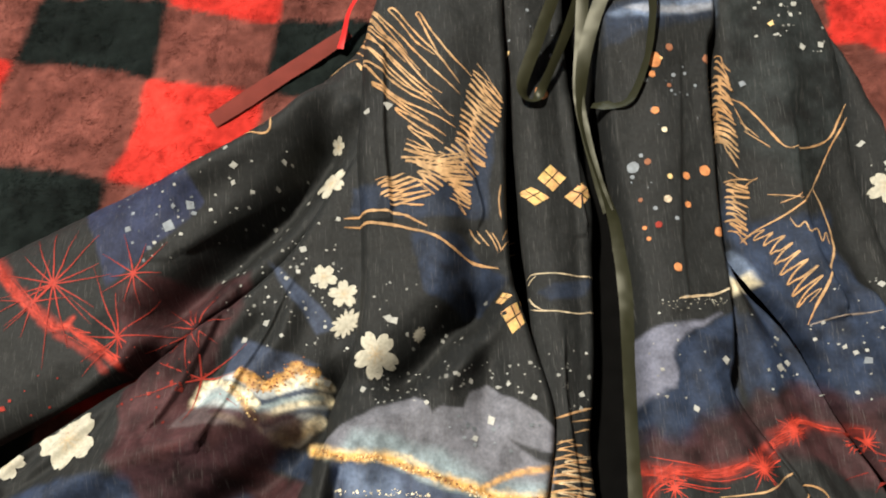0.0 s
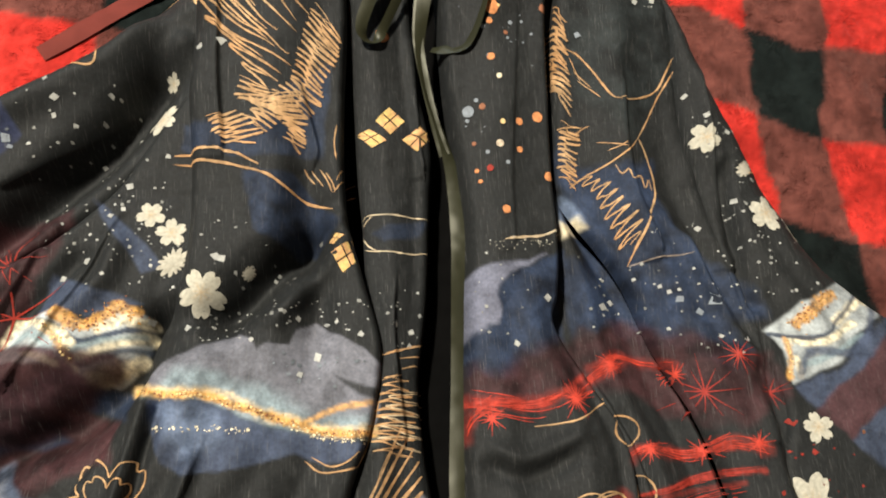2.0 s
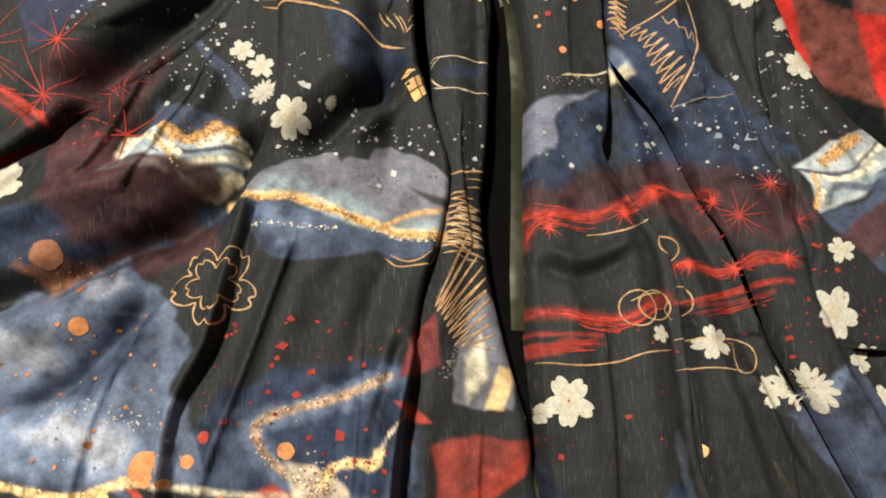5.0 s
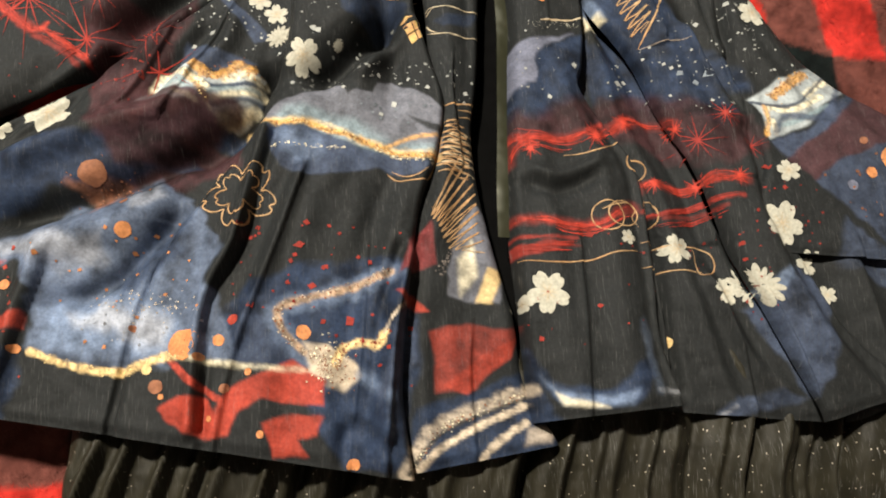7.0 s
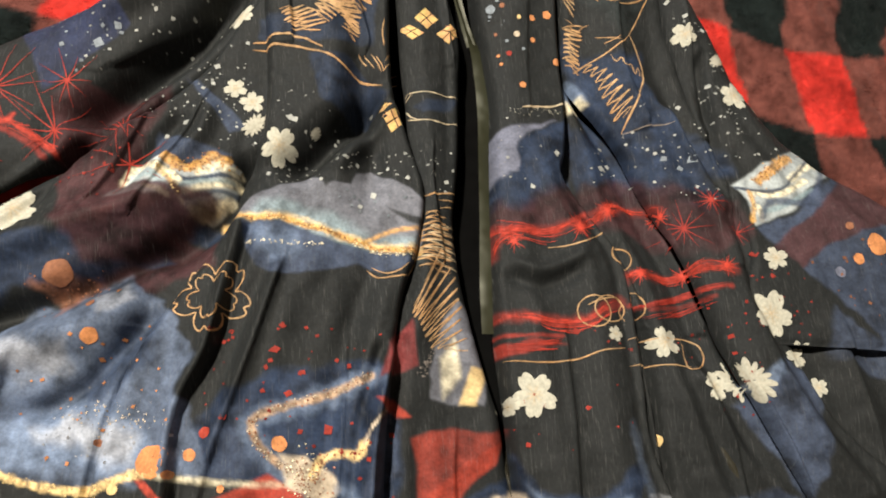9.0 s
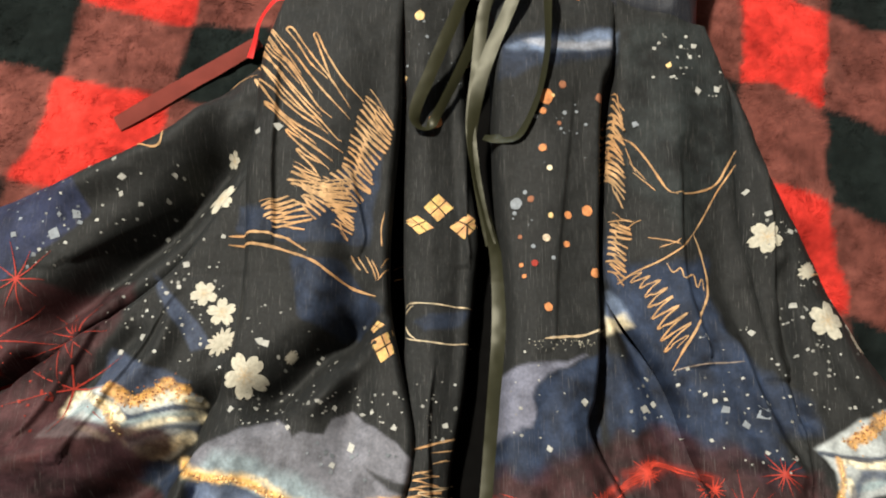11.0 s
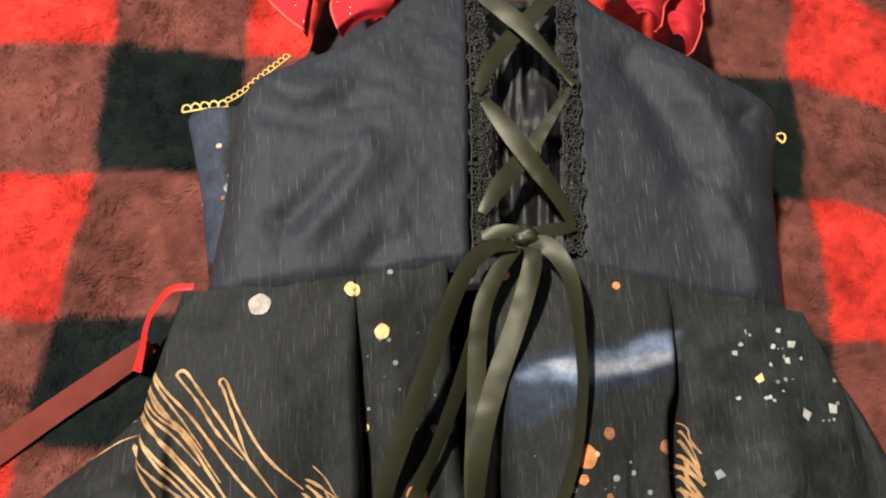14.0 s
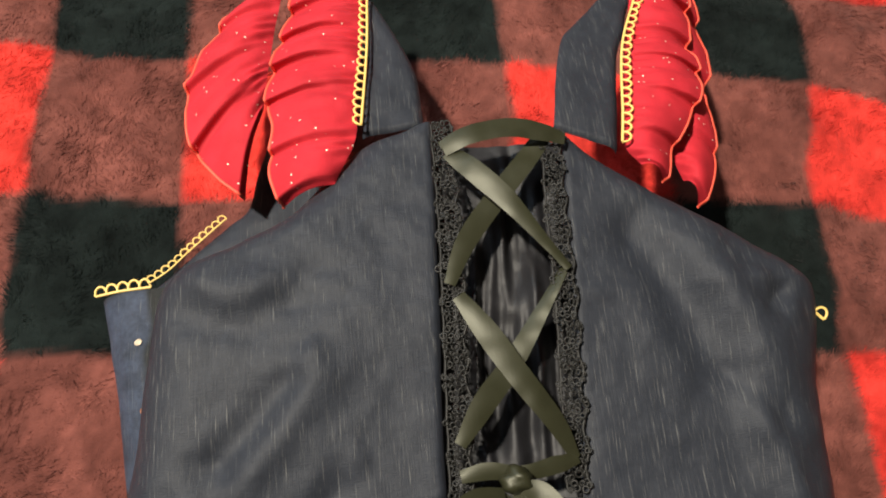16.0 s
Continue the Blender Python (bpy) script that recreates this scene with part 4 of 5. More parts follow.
    ribbon("tail", [(265, 481, 16, 0, 0.5), (267, 472, 20, 0, 0.9), (259, 447, 18, 10, 1), (245, 413, 15, 10, 1.05), (237, 385, 12, 0, 1), (234, 352, 8, -30, 0.8), (239, 321, 5, -45, 0.8), (248, 291, 3, -30, 0.8),
                    (255, 259, 3, -6, 1), (256, 215, 2, 4, 1), (253, 171, 1, -14, 1), (249, 114, 0, -3, 1), (244, 58, -1, 2, 1), (242, 17, -3, -6, 1)], 10, **part)
    knot = bmesh.new()
    bmesh.ops.create_icosphere(knot, subdivisions=3, radius=1)
    for v in knot.verts:
        c = v.co
        r = 1 + 0.12 * math.sin(5 * c.x + 3 * c.y) + 0.08 * math.sin(9 * c.y)
        v.co = Vector((0.2655 + 0.0065 * c.x * r, 0.4845 + 0.0055 * c.y * r, 0.054 + 0.005 * c.z * r))
    me = bpy.data.meshes.new("knot")
    knot.to_mesh(me)
    knot.free()
    me.shade_smooth()
    me.materials.append(SATIN)
    new("knot", me).parent = tie
    waist_tie = thing("waist_tie", (0, 0, 0), "sheer red-brown waist tie lying across the blanket", "ribbon")
    ribbon("sash", [(58, 462, -38, 0, 0.8), (46, 454, -41, 0, 1), (20, 437, -44, 0, 1.05), (-6, 419, -45, 3, 1.1), (-31, 401, -46, 0, 1.1), (-54, 386, -48, 0, 1.0)], 14, RED_RIBBON, waist_tie, crown=0.001, afloat=False)
    ribbon("loop", [(88, 487, -12, 20, 0.7), (75, 487, -15, 30, 0.9), (66, 480, -20, 40, 1), (59, 470, -26, 45, 1), (55, 458, -34, 35, 0.9), (51, 446, -40, 15, 0.9)], 7, RED_LOOP, waist_tie, "bright red folded edge", afloat=False)


build_trims()


# ---- crisp print on the cloth: gold lines, blossoms, dots, specks, bursts ----
from mathutils.bvhtree import BVHTree


def cloth_tree():
    verts, polys, owner = [], [], []
    for k, ob in enumerate(SURFACES):
        n = len(verts)
        co = np.empty(len(ob.data.vertices) * 3)
        ob.data.vertices.foreach_get("co", co)
        verts += [Vector(c) for c in co.reshape(-1, 3)]
        for p in ob.data.polygons:
            a, b, c, d = p.vertices
            polys.append((a + n, b + n, c + n, d + n))
        owner += [k] * len(ob.data.polygons)
    return BVHTree.FromPolygons(verts, polys), owner


TREE, OWNER = cloth_tree()
DOWN = Vector((0, 0, -1))


def build_pile():
    """The short plush pile of the blanket, where the dress leaves it bare."""
    rng = np.random.default_rng(9)
    n = 420000
    x, y = rng.uniform(-290, 740, n), rng.uniform(-260, 900, n)
    cell = {}
    bare = np.empty(n, bool)
    for k, (i, j) in enumerate(zip((x // 5).astype(int), (y // 5).astype(int))):
        key = (int(i), int(j))
        if key not in cell:
            cell[key] = TREE.ray_cast(Vector((i * 0.005 + 0.0025, j * 0.005 + 0.0025, 0.3)), DOWN)[0] is None
        bare[k] = cell[key]
    x, y = x[bare], y[bare]
    n = len(x)
    a = 1.2 + 1.6 * fbm(x, y, 70, 91) + 0.9 * fbm(x, y, 16, 93) + rng.normal(0, 0.45, n)
    length = rng.uniform(3.0, 6.5, n)
    up = rng.uniform(0.12, 0.42, n) + 0.10 * fbm(x, y, 22, 95)
    w = rng.uniform(0.25, 0.5, n)
    z = blanket_z(x, y)
    dx, dy = np.cos(a), np.sin(a)
    root = np.c_[x, y, z * 1000 - 0.5]
    side = np.c_[-dy * w, dx * w, np.zeros(n)]
    tip = root + np.c_[dx * length * np.cos(up), dy * length * np.cos(up), length * np.sin(up)]
    v = np.stack([root + side, root - side, tip], 1).reshape(-1, 3) / 1000
    tone = np.clip(rng.normal(1.05, 0.10, n) + 0.20 * fbm(x, y, 34, 97), 0.5, 1.7)[:, None]
    col = np.repeat(plaid(x, y) * tone, 3, axis=0)
    me = bpy.data.meshes.new("blanket_pile")
    me.vertices.add(3 * n), me.loops.add(3 * n), me.polygons.add(n)
    me.vertices.foreach_set("co", v.ravel())
    me.loops.foreach_set("vertex_index", np.arange(3 * n))
    me.polygons.foreach_set("loop_start", np.arange(0, 3 * n, 3))
    me.update(calc_edges=True)
    at = me.color_attributes.new("plaid", "FLOAT_COLOR", "POINT")
    at.data.foreach_set("color", np.c_[col, np.ones(3 * n)].astype(np.float32).ravel())
    me.materials.append(FLEECE)
    ob = tagged(new("nap", me), "short plush pile of the check fleece", kind="stuff")
    ob.parent = blanket


build_pile()


def on_cloth(x, y, up=0.0006):
    """Height just over the cloth at a plan place in millimetres, and the panel there."""
    hit, _, index, _ = TREE.ray_cast(Vector((x / 1000, y / 1000, 0.3)), DOWN)
    return (None, None) if hit is None else (hit.z + up, SURFACES[OWNER[index]])


def islands(faces, count):
    """The faces, sorted into connected pieces."""
    root = list(range(count))

    def find(i):
        while root[i] != i:
            root[i] = root[root[i]]
            i = root[i]
        return i
    for f in faces:
        for i in f[1:]:
            root[find(i)] = find(f[0])
    out = {}
    for f in faces:
        out.setdefault(find(f[0]), []).append(f)
    big = max(len(p) for p in out.values())
    return [p for p in out.values() if len(p) > 1 or len(p) == big]


def printed(name, pts, faces, colours, label="", stuff=False):
    """A flat printed mark that follows the cloth."""
    verts, keep, homes = [], [], {}
    for x, y in pts:
        z, home = on_cloth(x, y)
        keep.append(z is not None)
        verts.append((x / 1000, y / 1000, z if z is not None else 0))
        if home is not None:
            homes[home] = homes.get(home, 0) + 1
    good = [f for f in faces if all(keep[i] for i in f) and max(verts[i][2] for i in f) - min(verts[i][2] for i in f) < 0.008]
    if not good or not homes:
        return None
    home = max(homes, key=homes.get)
    colours = np.array(colours)
    if stuff:
        return tagged(mesh_object(name, verts, good, PRINT, home, label, colours=colours, attr="print"), kind="stuff")
    ob = None
    for piece in islands(good, len(verts)):
        used = sorted({i for f in piece for i in f})
        at = {i: k for k, i in enumerate(used)}
        ob = mesh_object(name, [verts[i] for i in used], [tuple(at[i] for i in f) for f in piece], PRINT, home, label, colours=colours[used], attr="print")
    return ob


def line_strip(path, width, fade=True):
    """Points and faces of a pen stroke of uneven width."""
    n = max(6, int(np.linalg.norm(np.diff(path, axis=0), axis=1).sum() / 1.3))
    p = spline(path, n)
    t = np.gradient(p, axis=0)
    t /= np.linalg.norm(t, axis=1)[:, None] + 1e-9
    nrm = np.stack([-t[:, 1], t[:, 0]], 1)
    s = np.linspace(0, 1, n)
    w = 1.2 * width / 2 * (0.8 + 0.3 * value_noise(p[:, 0] * 3, p[:, 1] * 3, 9, 71))
    if fade:
        w *= 0.35 + 0.65 * np.minimum(1, np.minimum(s, 1 - s) * 7)
    w = w[:, None]
    return np.vstack([p + nrm * w, p - nrm * w]), [(i, i + 1, n + i + 1, n + i) for i in range(n - 1)]


def pen_colours(pts, colour):
    pts = np.asarray(pts)
    k = (1 + 0.30 * value_noise(pts[:, 0], pts[:, 1], 7, 73) + 0.25 * value_noise(pts[:, 0], pts[:, 1], 2.3, 74))[:, None]
    warm = (0.25 * value_noise(pts[:, 0], pts[:, 1], 15, 75))[:, None]
    return np.array(colour) * k * (1 + warm * np.array((0.1, 0.5, 0.9)))


def hair(colour, width, *path):
    pts, faces = line_strip(np.array(path, float), width)
    printed("line_print", pts, faces, pen_colours(pts, colour))


def scrib(colour, width, n, a, b):
    """A looping scribble that runs to and fro between two guide lines."""
    p, q = spline(a, n + 1), spline(b, n + 1)
    rng = random.Random(n * 7 + int(a[0][0]))
    path = []
    for i in range(n):
        mid = (p[i] + q[i]) / 2 + np.array((rng.uniform(-1, 1), rng.uniform(-1, 1)))
        back = (p[i] * 0.3 + p[i + 1] * 0.7 + q[i]) / 2
        path += [p[i] + rng.uniform(-1.5, 1.5), p[i] * 0.75 + q[i] * 0.25 + np.array((0.9, 0.6)), mid, q[i] + rng.uniform(-1.5, 1.5), back]
    pts, faces = line_strip(np.array(path), width)
    printed("scribble_print", pts, faces, pen_colours(pts, colour))


def streak(colour, n, spread, *path):
    """A sheaf of fine brush streaks along one line."""
    p = spline(path, 30)
    rng = random.Random(int(abs(p).sum()))
    all_p, all_f = np.empty((0, 2)), []
    for _ in range(n):
        a = rng.randint(0, 18)
        b = min(29, a + rng.randint(6, 20))
        q = p[a:b + 1] + np.array((0, rng.gauss(0, spread))) + np.c_[np.zeros(b - a + 1), np.linspace(0, rng.gauss(0, spread), b - a + 1)]
        pts, faces = line_strip(q[::2], rng.uniform(0.35, 0.9))
        all_f += [tuple(i + len(all_p) for i in f) for f in faces]
        all_p = np.vstack([all_p, pts])
    printed("brush_streak_print", all_p, all_f, pen_colours(all_p, colour), "", True)


def grain(colour, n, spread, *path):
    """Flakes of leaf metal strewn along one line."""
    p = spline(path, 200)
    rng = random.Random(int(abs(p).sum()) + n)
    pts, faces, cols = [], [], []
    for _ in range(n):
        c = p[rng.randint(0, 199)] + np.array((rng.gauss(0, spread), rng.gauss(0, spread)))
        o = len(pts)
        pts += chip(c[0], c[1], rng.uniform(0.3, 1.0), rng)
        faces.append((o, o + 1, o + 2, o + 3))
        cols += [np.array(colour) * rng.uniform(0.5, 1.3)] * 4
    printed("leaf_flake_print", pts, faces, cols, "", True)


def ring(colour, width, x, y, rx, ry):
    a = np.linspace(0, 2 * math.pi, 26)
    pts, faces = line_strip(np.stack([x + rx * np.cos(a), y + ry * np.sin(a)], 1), width, False)
    printed("line_print", pts, faces, pen_colours(pts, colour))


def petal_radius(a, turn):
    f = ((a - turn) / (2 * math.pi / 5)) % 1 - 0.5
    return (0.50 + 0.50 * np.cos(np.pi * f) ** 0.75) * (1 - 0.16 * np.exp(-(f / 0.055) ** 2))


def sakura(colour, width, turn, x, y, r):
    a = np.linspace(0, 2 * math.pi, 101)
    rad = r * petal_radius(a, math.radians(turn))
    pts, faces = line_strip(np.stack([x + rad * np.cos(a), y + rad * np.sin(a)], 1), width, False)
    printed("blossom_outline_print", pts, faces, pen_colours(pts, colour))


def disc(name, x, y, radius_of, sectors, rings, colour_of):
    a = np.linspace(0, 2 * math.pi, sectors, endpoint=False)
    rr = radius_of(a)
    pts, cols = [(x, y)], [colour_of(0.0, 0.0)]
    for k in range(1, rings + 1):
        f = k / rings
        pts += [(x + f * r * math.cos(t), y + f * r * math.sin(t)) for t, r in zip(a, rr)]
        cols += [colour_of(f, t) for t in a]
    faces = [(0, 1 + i, 1 + (i + 1) % sectors) for i in range(sectors)]
    for k in range(rings - 1):
        o = 1 + k * sectors
        faces += [(o + i, o + sectors + i, o + sectors + (i + 1) % sectors, o + (i + 1) % sectors) for i in range(sectors)]
    return printed(name, pts, faces, cols)


def fl(colour, turn, x, y, r):
    """A five-petalled cherry blossom with tan stamens."""
    c, tan, t0 = np.array(colour), np.array((0.50, 0.36, 0.20)), math.radians(turn)
    rng = random.Random(int(x * 31 + y))
    squash = rng.uniform(0.85, 1.0)

    def shade(f, a):
        g = ((a - t0) / (2 * math.pi / 5)) % 1
        seam = math.exp(-(min(g, 1 - g) / 0.05) ** 2) * 0.35
        stamen = 0.65 if f < 0.5 and (int((a - t0) / (2 * math.pi) * 15) % 2 == 0) else 0.1
        if f < 0.14:
            stamen = 0.75
        k = max(seam * (1 - f), stamen * max(0, 1 - f * 1.7))
        return c * (0.90 + 0.10 * f) * (1 - k) + tan * k

    disc("blossom_print", x, y, lambda a: 0.94 * r * petal_radius(a, t0) * (1 + 0.05 * np.sin(3 * a + x)) * (squash + (1 - squash) * np.abs(np.cos(a + y))), 60, 7, shade)


def mum(colour, turn, x, y, r):
    """A ragged many-petalled bloom."""
    c, tan, t0 = np.array(colour), np.array((0.42, 0.36, 0.28)), math.radians(turn)

    def shade(f, a):
        k = 0.5 * max(0, math.sin(13 * a)) * (1 - 0.6 * f)
        return c * 0.92 * (1 - k) + tan * k
    disc("bloom_print", x, y, lambda a: r * (0.62 + 0.38 * np.abs(np.sin(6.5 * a + t0))) * (0.80 + 0.20 * np.sin(2 * a + x)), 78, 5, shade)


def dot(colour, x, y, r):
    c = np.array(colour)
    rng = random.Random(int(x * 17 + y * 3))
    k1, k2 = rng.uniform(0, 6), rng.uniform(0, 6)
    disc("dot_print", x, y, lambda a: r * (1 + 0.05 * np.sin(2 * a + k1) + 0.04 * np.sin(5 * a + k2)), 16, 3,
         lambda f, a: c * (1 + 0.22 * math.sin(a * 2 + k1 + 3 * f) * f))


def chip(x, y, r, rng):
    t = rng.uniform(0, 1.57)
    return [(x + r * rng.uniform(0.75, 1.2) * math.cos(t + k * 1.571 + rng.uniform(-0.25, 0.25)), y + r * rng.uniform(0.6, 1.2) * math.sin(t + k * 1.571)) for k in range(4)]


def sq(colour, x, y, r):
    rng = random.Random(int(x * 13 + y * 7))
    k = rng.uniform(0.8, 1.1)
    printed("flake_print", chip(x, y, r, rng), [(0, 1, 2, 3)], [np.array(colour) * k] * 4)


def specks(colour, n, lo, hi, *poly):
    p = np.array(poly, float)
    rng = random.Random(int(abs(p).sum()))
    pts, faces, cols = [], [], []
    while len(faces) < n:
        x, y = rng.uniform(p[:, 0].min(), p[:, 0].max()), rng.uniform(p[:, 1].min(), p[:, 1].max())
        if segment_distance(np.array([x]), np.array([y]), p, True)[1][0]:
            o = len(pts)
            pts += chip(x, y, lo + (hi - lo) * rng.random() ** 2.2, rng)
            faces.append((o, o + 1, o + 2, o + 3))
            cols += [np.array(colour) * rng.uniform(0.45, 1.05)] * 4
    printed("speckle_print", pts, faces, cols, "scattered confetti flecks", True)


def win(colour, *c):
    """A diamond window with four golden panes and dark bars between."""
    p = np.array(c, float)
    rng = random.Random(int(p.sum()))
    for i in range(2):
        for j in range(2):
            pts, cols = [], []
            for u, v in ((0.03, 0.03), (0.25, 0.03), (0.47, 0.03), (0.47, 0.25), (0.47, 0.47), (0.25, 0.47), (0.03, 0.47), (0.03, 0.25), (0.25, 0.25)):
                u, v = u + i * 0.5, v + j * 0.5
                pts.append(tuple(p[0] * (1 - u) * (1 - v) + p[1] * u * (1 - v) + p[2] * u * v + p[3] * (1 - u) * v))
                cols.append(np.array(colour) * rng.uniform(0.75, 1.3) * np.array((1, rng.uniform(0.9, 1.35), 1.2)))
            printed("lattice_pane_print", pts, [(k, (k + 1) % 8, 8) for k in range(8)], cols)


def burst(colour, r, n, x, y):
    """A firework: fine rays from a bright heart."""
    rng = random.Random(int(x * 5 + y * 11))
    pts, faces = np.empty((0, 2)), []
    for k in range(n):
        a, l = 2 * math.pi * (k + rng.uniform(-0.3, 0.3)) / n, r * rng.uniform(0.45, 1.0)
        d, s = np.array((math.cos(a), math.sin(a))), np.array((-math.sin(a), math.cos(a)))
        o = len(pts)
        steps = np.linspace(0, 1, 7)[:, None]
        mid = np.array((x, y)) + d * l * steps + s * (0.06 * l * rng.uniform(-1, 1)) * steps ** 2
        w = 0.55 * (1 - 0.8 * steps)
        pts = np.vstack([pts, mid + s * w, mid - s * w])
        faces += [(o + i, o + i + 1, o + 7 + i + 1, o + 7 + i) for i in range(6)]
    heart = np.hypot(pts[:, 0] - x, pts[:, 1] - y)[:, None] / r
    printed("firework_print", pts, faces, np.array(colour) * (1.3 - 0.75 * heart.clip(0, 1)))


hair(GOLDLINE, 1.3, (133, 383), (128, 395), (122, 410), (118, 420), (116, 423), (119, 424), (126, 409), (139, 388), (155, 373))
hair(GOLDLINE, 1.3, (129, 387), (116, 400), (106, 415), (98, 425), (96, 428), (100, 429), (109, 417), (125, 395), (146, 367))
hair(GOLDLINE, 1.3, (109, 393), (99, 407), (92, 416), (87, 423), (78, 439), (90, 422), (104, 407), (126, 379), (146, 359))
hair(GOLDLINE, 1.3, (118, 378), (101, 401), (90, 410), (85, 417), (77, 432), (88, 415), (105, 393), (122, 369), (133, 359))
hair(GOLDLINE, 1.2, (108, 386), (95, 400), (84, 410), (74, 428), (87, 410), (101, 399), (116, 377))
hair(GOLDLINE, 1.3, (126, 360), (109, 378), (92, 396), (81, 407), (71, 425), (85, 404), (101, 384), (134, 348), (141, 343))
hair(GOLDLINE, 1.3, (127, 356), (106, 370), (88, 388), (72, 411), (70, 414), (82, 397), (101, 378), (127, 352))
hair(GOLDLINE, 1.4, (131, 348), (110, 363), (92, 378), (79, 389), (71, 399), (73, 394), (92, 369), (110, 355), (142, 335))
hair(GOLDLINE, 1.4, (123, 340), (108, 353), (93, 366), (86, 371), (83, 373), (85, 370), (100, 357), (119, 340), (135, 328))
hair(GOLDLINE, 1.4, (132, 330), (119, 340), (104, 350), (100, 353), (102, 349), (117, 335), (133, 322))
hair(GOLDLINE, 1.3, (126, 326), (115, 333), (109, 338), (110, 335), (119, 326), (127, 316))
scrib(GOLDLINE, 1.4, 18, [(159, 383), (151, 363), (147, 347), (141, 325), (126, 315)], [(178, 359), (174, 342), (165, 325), (163, 310), (151, 295)])
scrib(GOLDLINE, 1.4, 10, [(107, 329), (104, 316), (116, 305), (105, 299)], [(125, 316), (131, 307), (136, 297), (124, 283)])
scrib(GOLDLINE, 1.4, 14, [(119, 312), (126, 301), (138, 293), (136, 282)], [(149, 317), (152, 301), (153, 288), (148, 272)])
scrib(GOLDLINE, 1.4, 7, [(84, 298), (88, 292), (98, 279)], [(104, 303), (123, 290), (117, 275)])
hair(GOLDLINE, 1.8, (61, 278), (82, 278), (103, 274), (112, 269), (120, 264))
hair(GOLDLINE, 1.8, (61, 272), (89, 269), (110, 263), (125, 257), (138, 249), (151, 243), (169, 236))
hair(GOLDLINE, .9, (150, 265), (153, 260), (157, 255))
hair(GOLDLINE, .9, (155, 264), (159, 258), (163, 252))
hair(GOLDLINE, .9, (161, 264), (166, 255), (169, 247))
hair(GOLDLINE, .9, (165, 261), (169, 254), (171, 248))
hair(GOLDLINE, .8, (172, 255), (178, 265), (189, 270))
hair(GOLDLINE, .8, (170, 247), (179, 257), (189, 260))
hair(GOLDLINE, .9, (173, 295), (171, 283), (172, 270))
hair(GOLDLINE, .9, (24, 390), (41, 400), (52, 413), (69, 412))
hair(GOLDLINE, 1.1, (11, 382), (37, 393), (59, 401), (71, 404))
hair(GOLDLINE, 1.4, (-33, 348), (-11, 343), (3, 339), (9, 344), (7, 358), (5, 370))
hair(GOLDLINE, .8, (-17, 348), (-7, 349), (4, 348))
scrib(GOLDLINE, 1.3, 15, [(340, 396), (336, 379), (328, 347), (335, 328)], [(346, 378), (347, 351), (347, 324), (347, 302)])
scrib(GOLDLINE, 1.3, 11, [(337, 302), (334, 280), (335, 257)], [(353, 296), (349, 271), (347, 246)])
scrib(GOLDLINE, 1.2, 9, [(342, 253), (358, 249), (360, 235), (367, 217), (372, 194)], [(358, 259), (370, 256), (378, 239), (387, 225), (386, 207)])
hair(GOLDLINE, 1.3, (346, 359), (355, 353), (365, 338), (375, 318), (382, 314))
hair(GOLDLINE, 1.3, (381, 315), (399, 319), (414, 326), (423, 340), (430, 352))
hair(GOLDLINE, 1.1, (430, 342), (416, 322), (405, 302), (395, 287))
hair(GOLDLINE, 1.3, (395, 287), (386, 277), (372, 268), (354, 260), (341, 251))
hair(GOLDLINE, 1.5, (396, 288), (402, 271), (405, 248), (393, 222), (384, 205), (376, 190))
hair(GOLDLINE, 1, (374, 265), (378, 258), (383, 261), (386, 254), (394, 258), (397, 249), (401, 256), (402, 247))
hair(GOLDLINE, .7, (348, 352), (352, 340), (355, 333))
hair(GOLDLINE, .7, (350, 341), (358, 332), (362, 327))
hair(GOLDLINE, .7, (353, 333), (361, 326), (368, 318))
hair(GOLDLINE, .7, (363, 285), (373, 282), (384, 278))
hair(GOLDLINE, .7, (370, 277), (379, 279), (384, 282))
hair(GOLDLINE, .9, (349, 292), (354, 296), (359, 298))
hair(IVORYLINE, 1, (190, 231), (194, 234), (211, 233), (241, 232))
hair(IVORYLINE, 1, (191, 209), (198, 207), (219, 205), (240, 207))
hair(IVORYLINE, .9, (196, 233), (191, 228), (190, 220), (193, 212), (199, 207))
hair(GOLDLINE, 1.6, (475, 259), (496, 266), (507, 267))
hair(TANLINE, 1, (377, 190), (395, 194), (421, 196))
hair(IVORYLINE, 2, (285, 207), (299, 209), (313, 211), (335, 220))
hair(GOLDLINE, 1.3, (199, 133), (207, 135), (217, 138), (230, 141))
hair(GOLDLINE, 1, (200, 118), (208, 119), (212, 120))
hair(GOLDLINE, .9, (212, 124), (220, 126), (224, 126))
hair(GOLDLINE, .9, (211, 131), (219, 132), (227, 133))
scrib(GOLDLINE, 1.0, 10, [(200, 118), (193, 96), (189, 85), (194, 69)], [(217, 116), (219, 101), (220, 85), (216, 62)])
scrib(IVORYLINE, .8, 6, [(203, 110), (197, 92), (195, 76)], [(227, 108), (227, 89), (221, 62)])
hair(GOLDLINE, 1.1, (150, 69), (159, 62), (172, 62), (183, 64))
hair(GOLDLINE, 1, (154, 71), (165, 65), (175, 67), (183, 73))
hair(GOLDLINE, 1, (196, 102), (191, 85), (187, 73), (182, 64))
scrib(GOLDLINE, 1.0, 11, [(185, 40), (187, 24), (195, 10), (210, 5)], [(211, 88), (222, 58), (223, 22), (230, -2)])
hair(GOLDLINE, 1, (349, 99), (324, 86), (309, 83), (293, 82))
hair(GOLDLINE, 1, (247, -7), (260, -8), (279, -10), (304, -8), (322, -3), (343, -1))
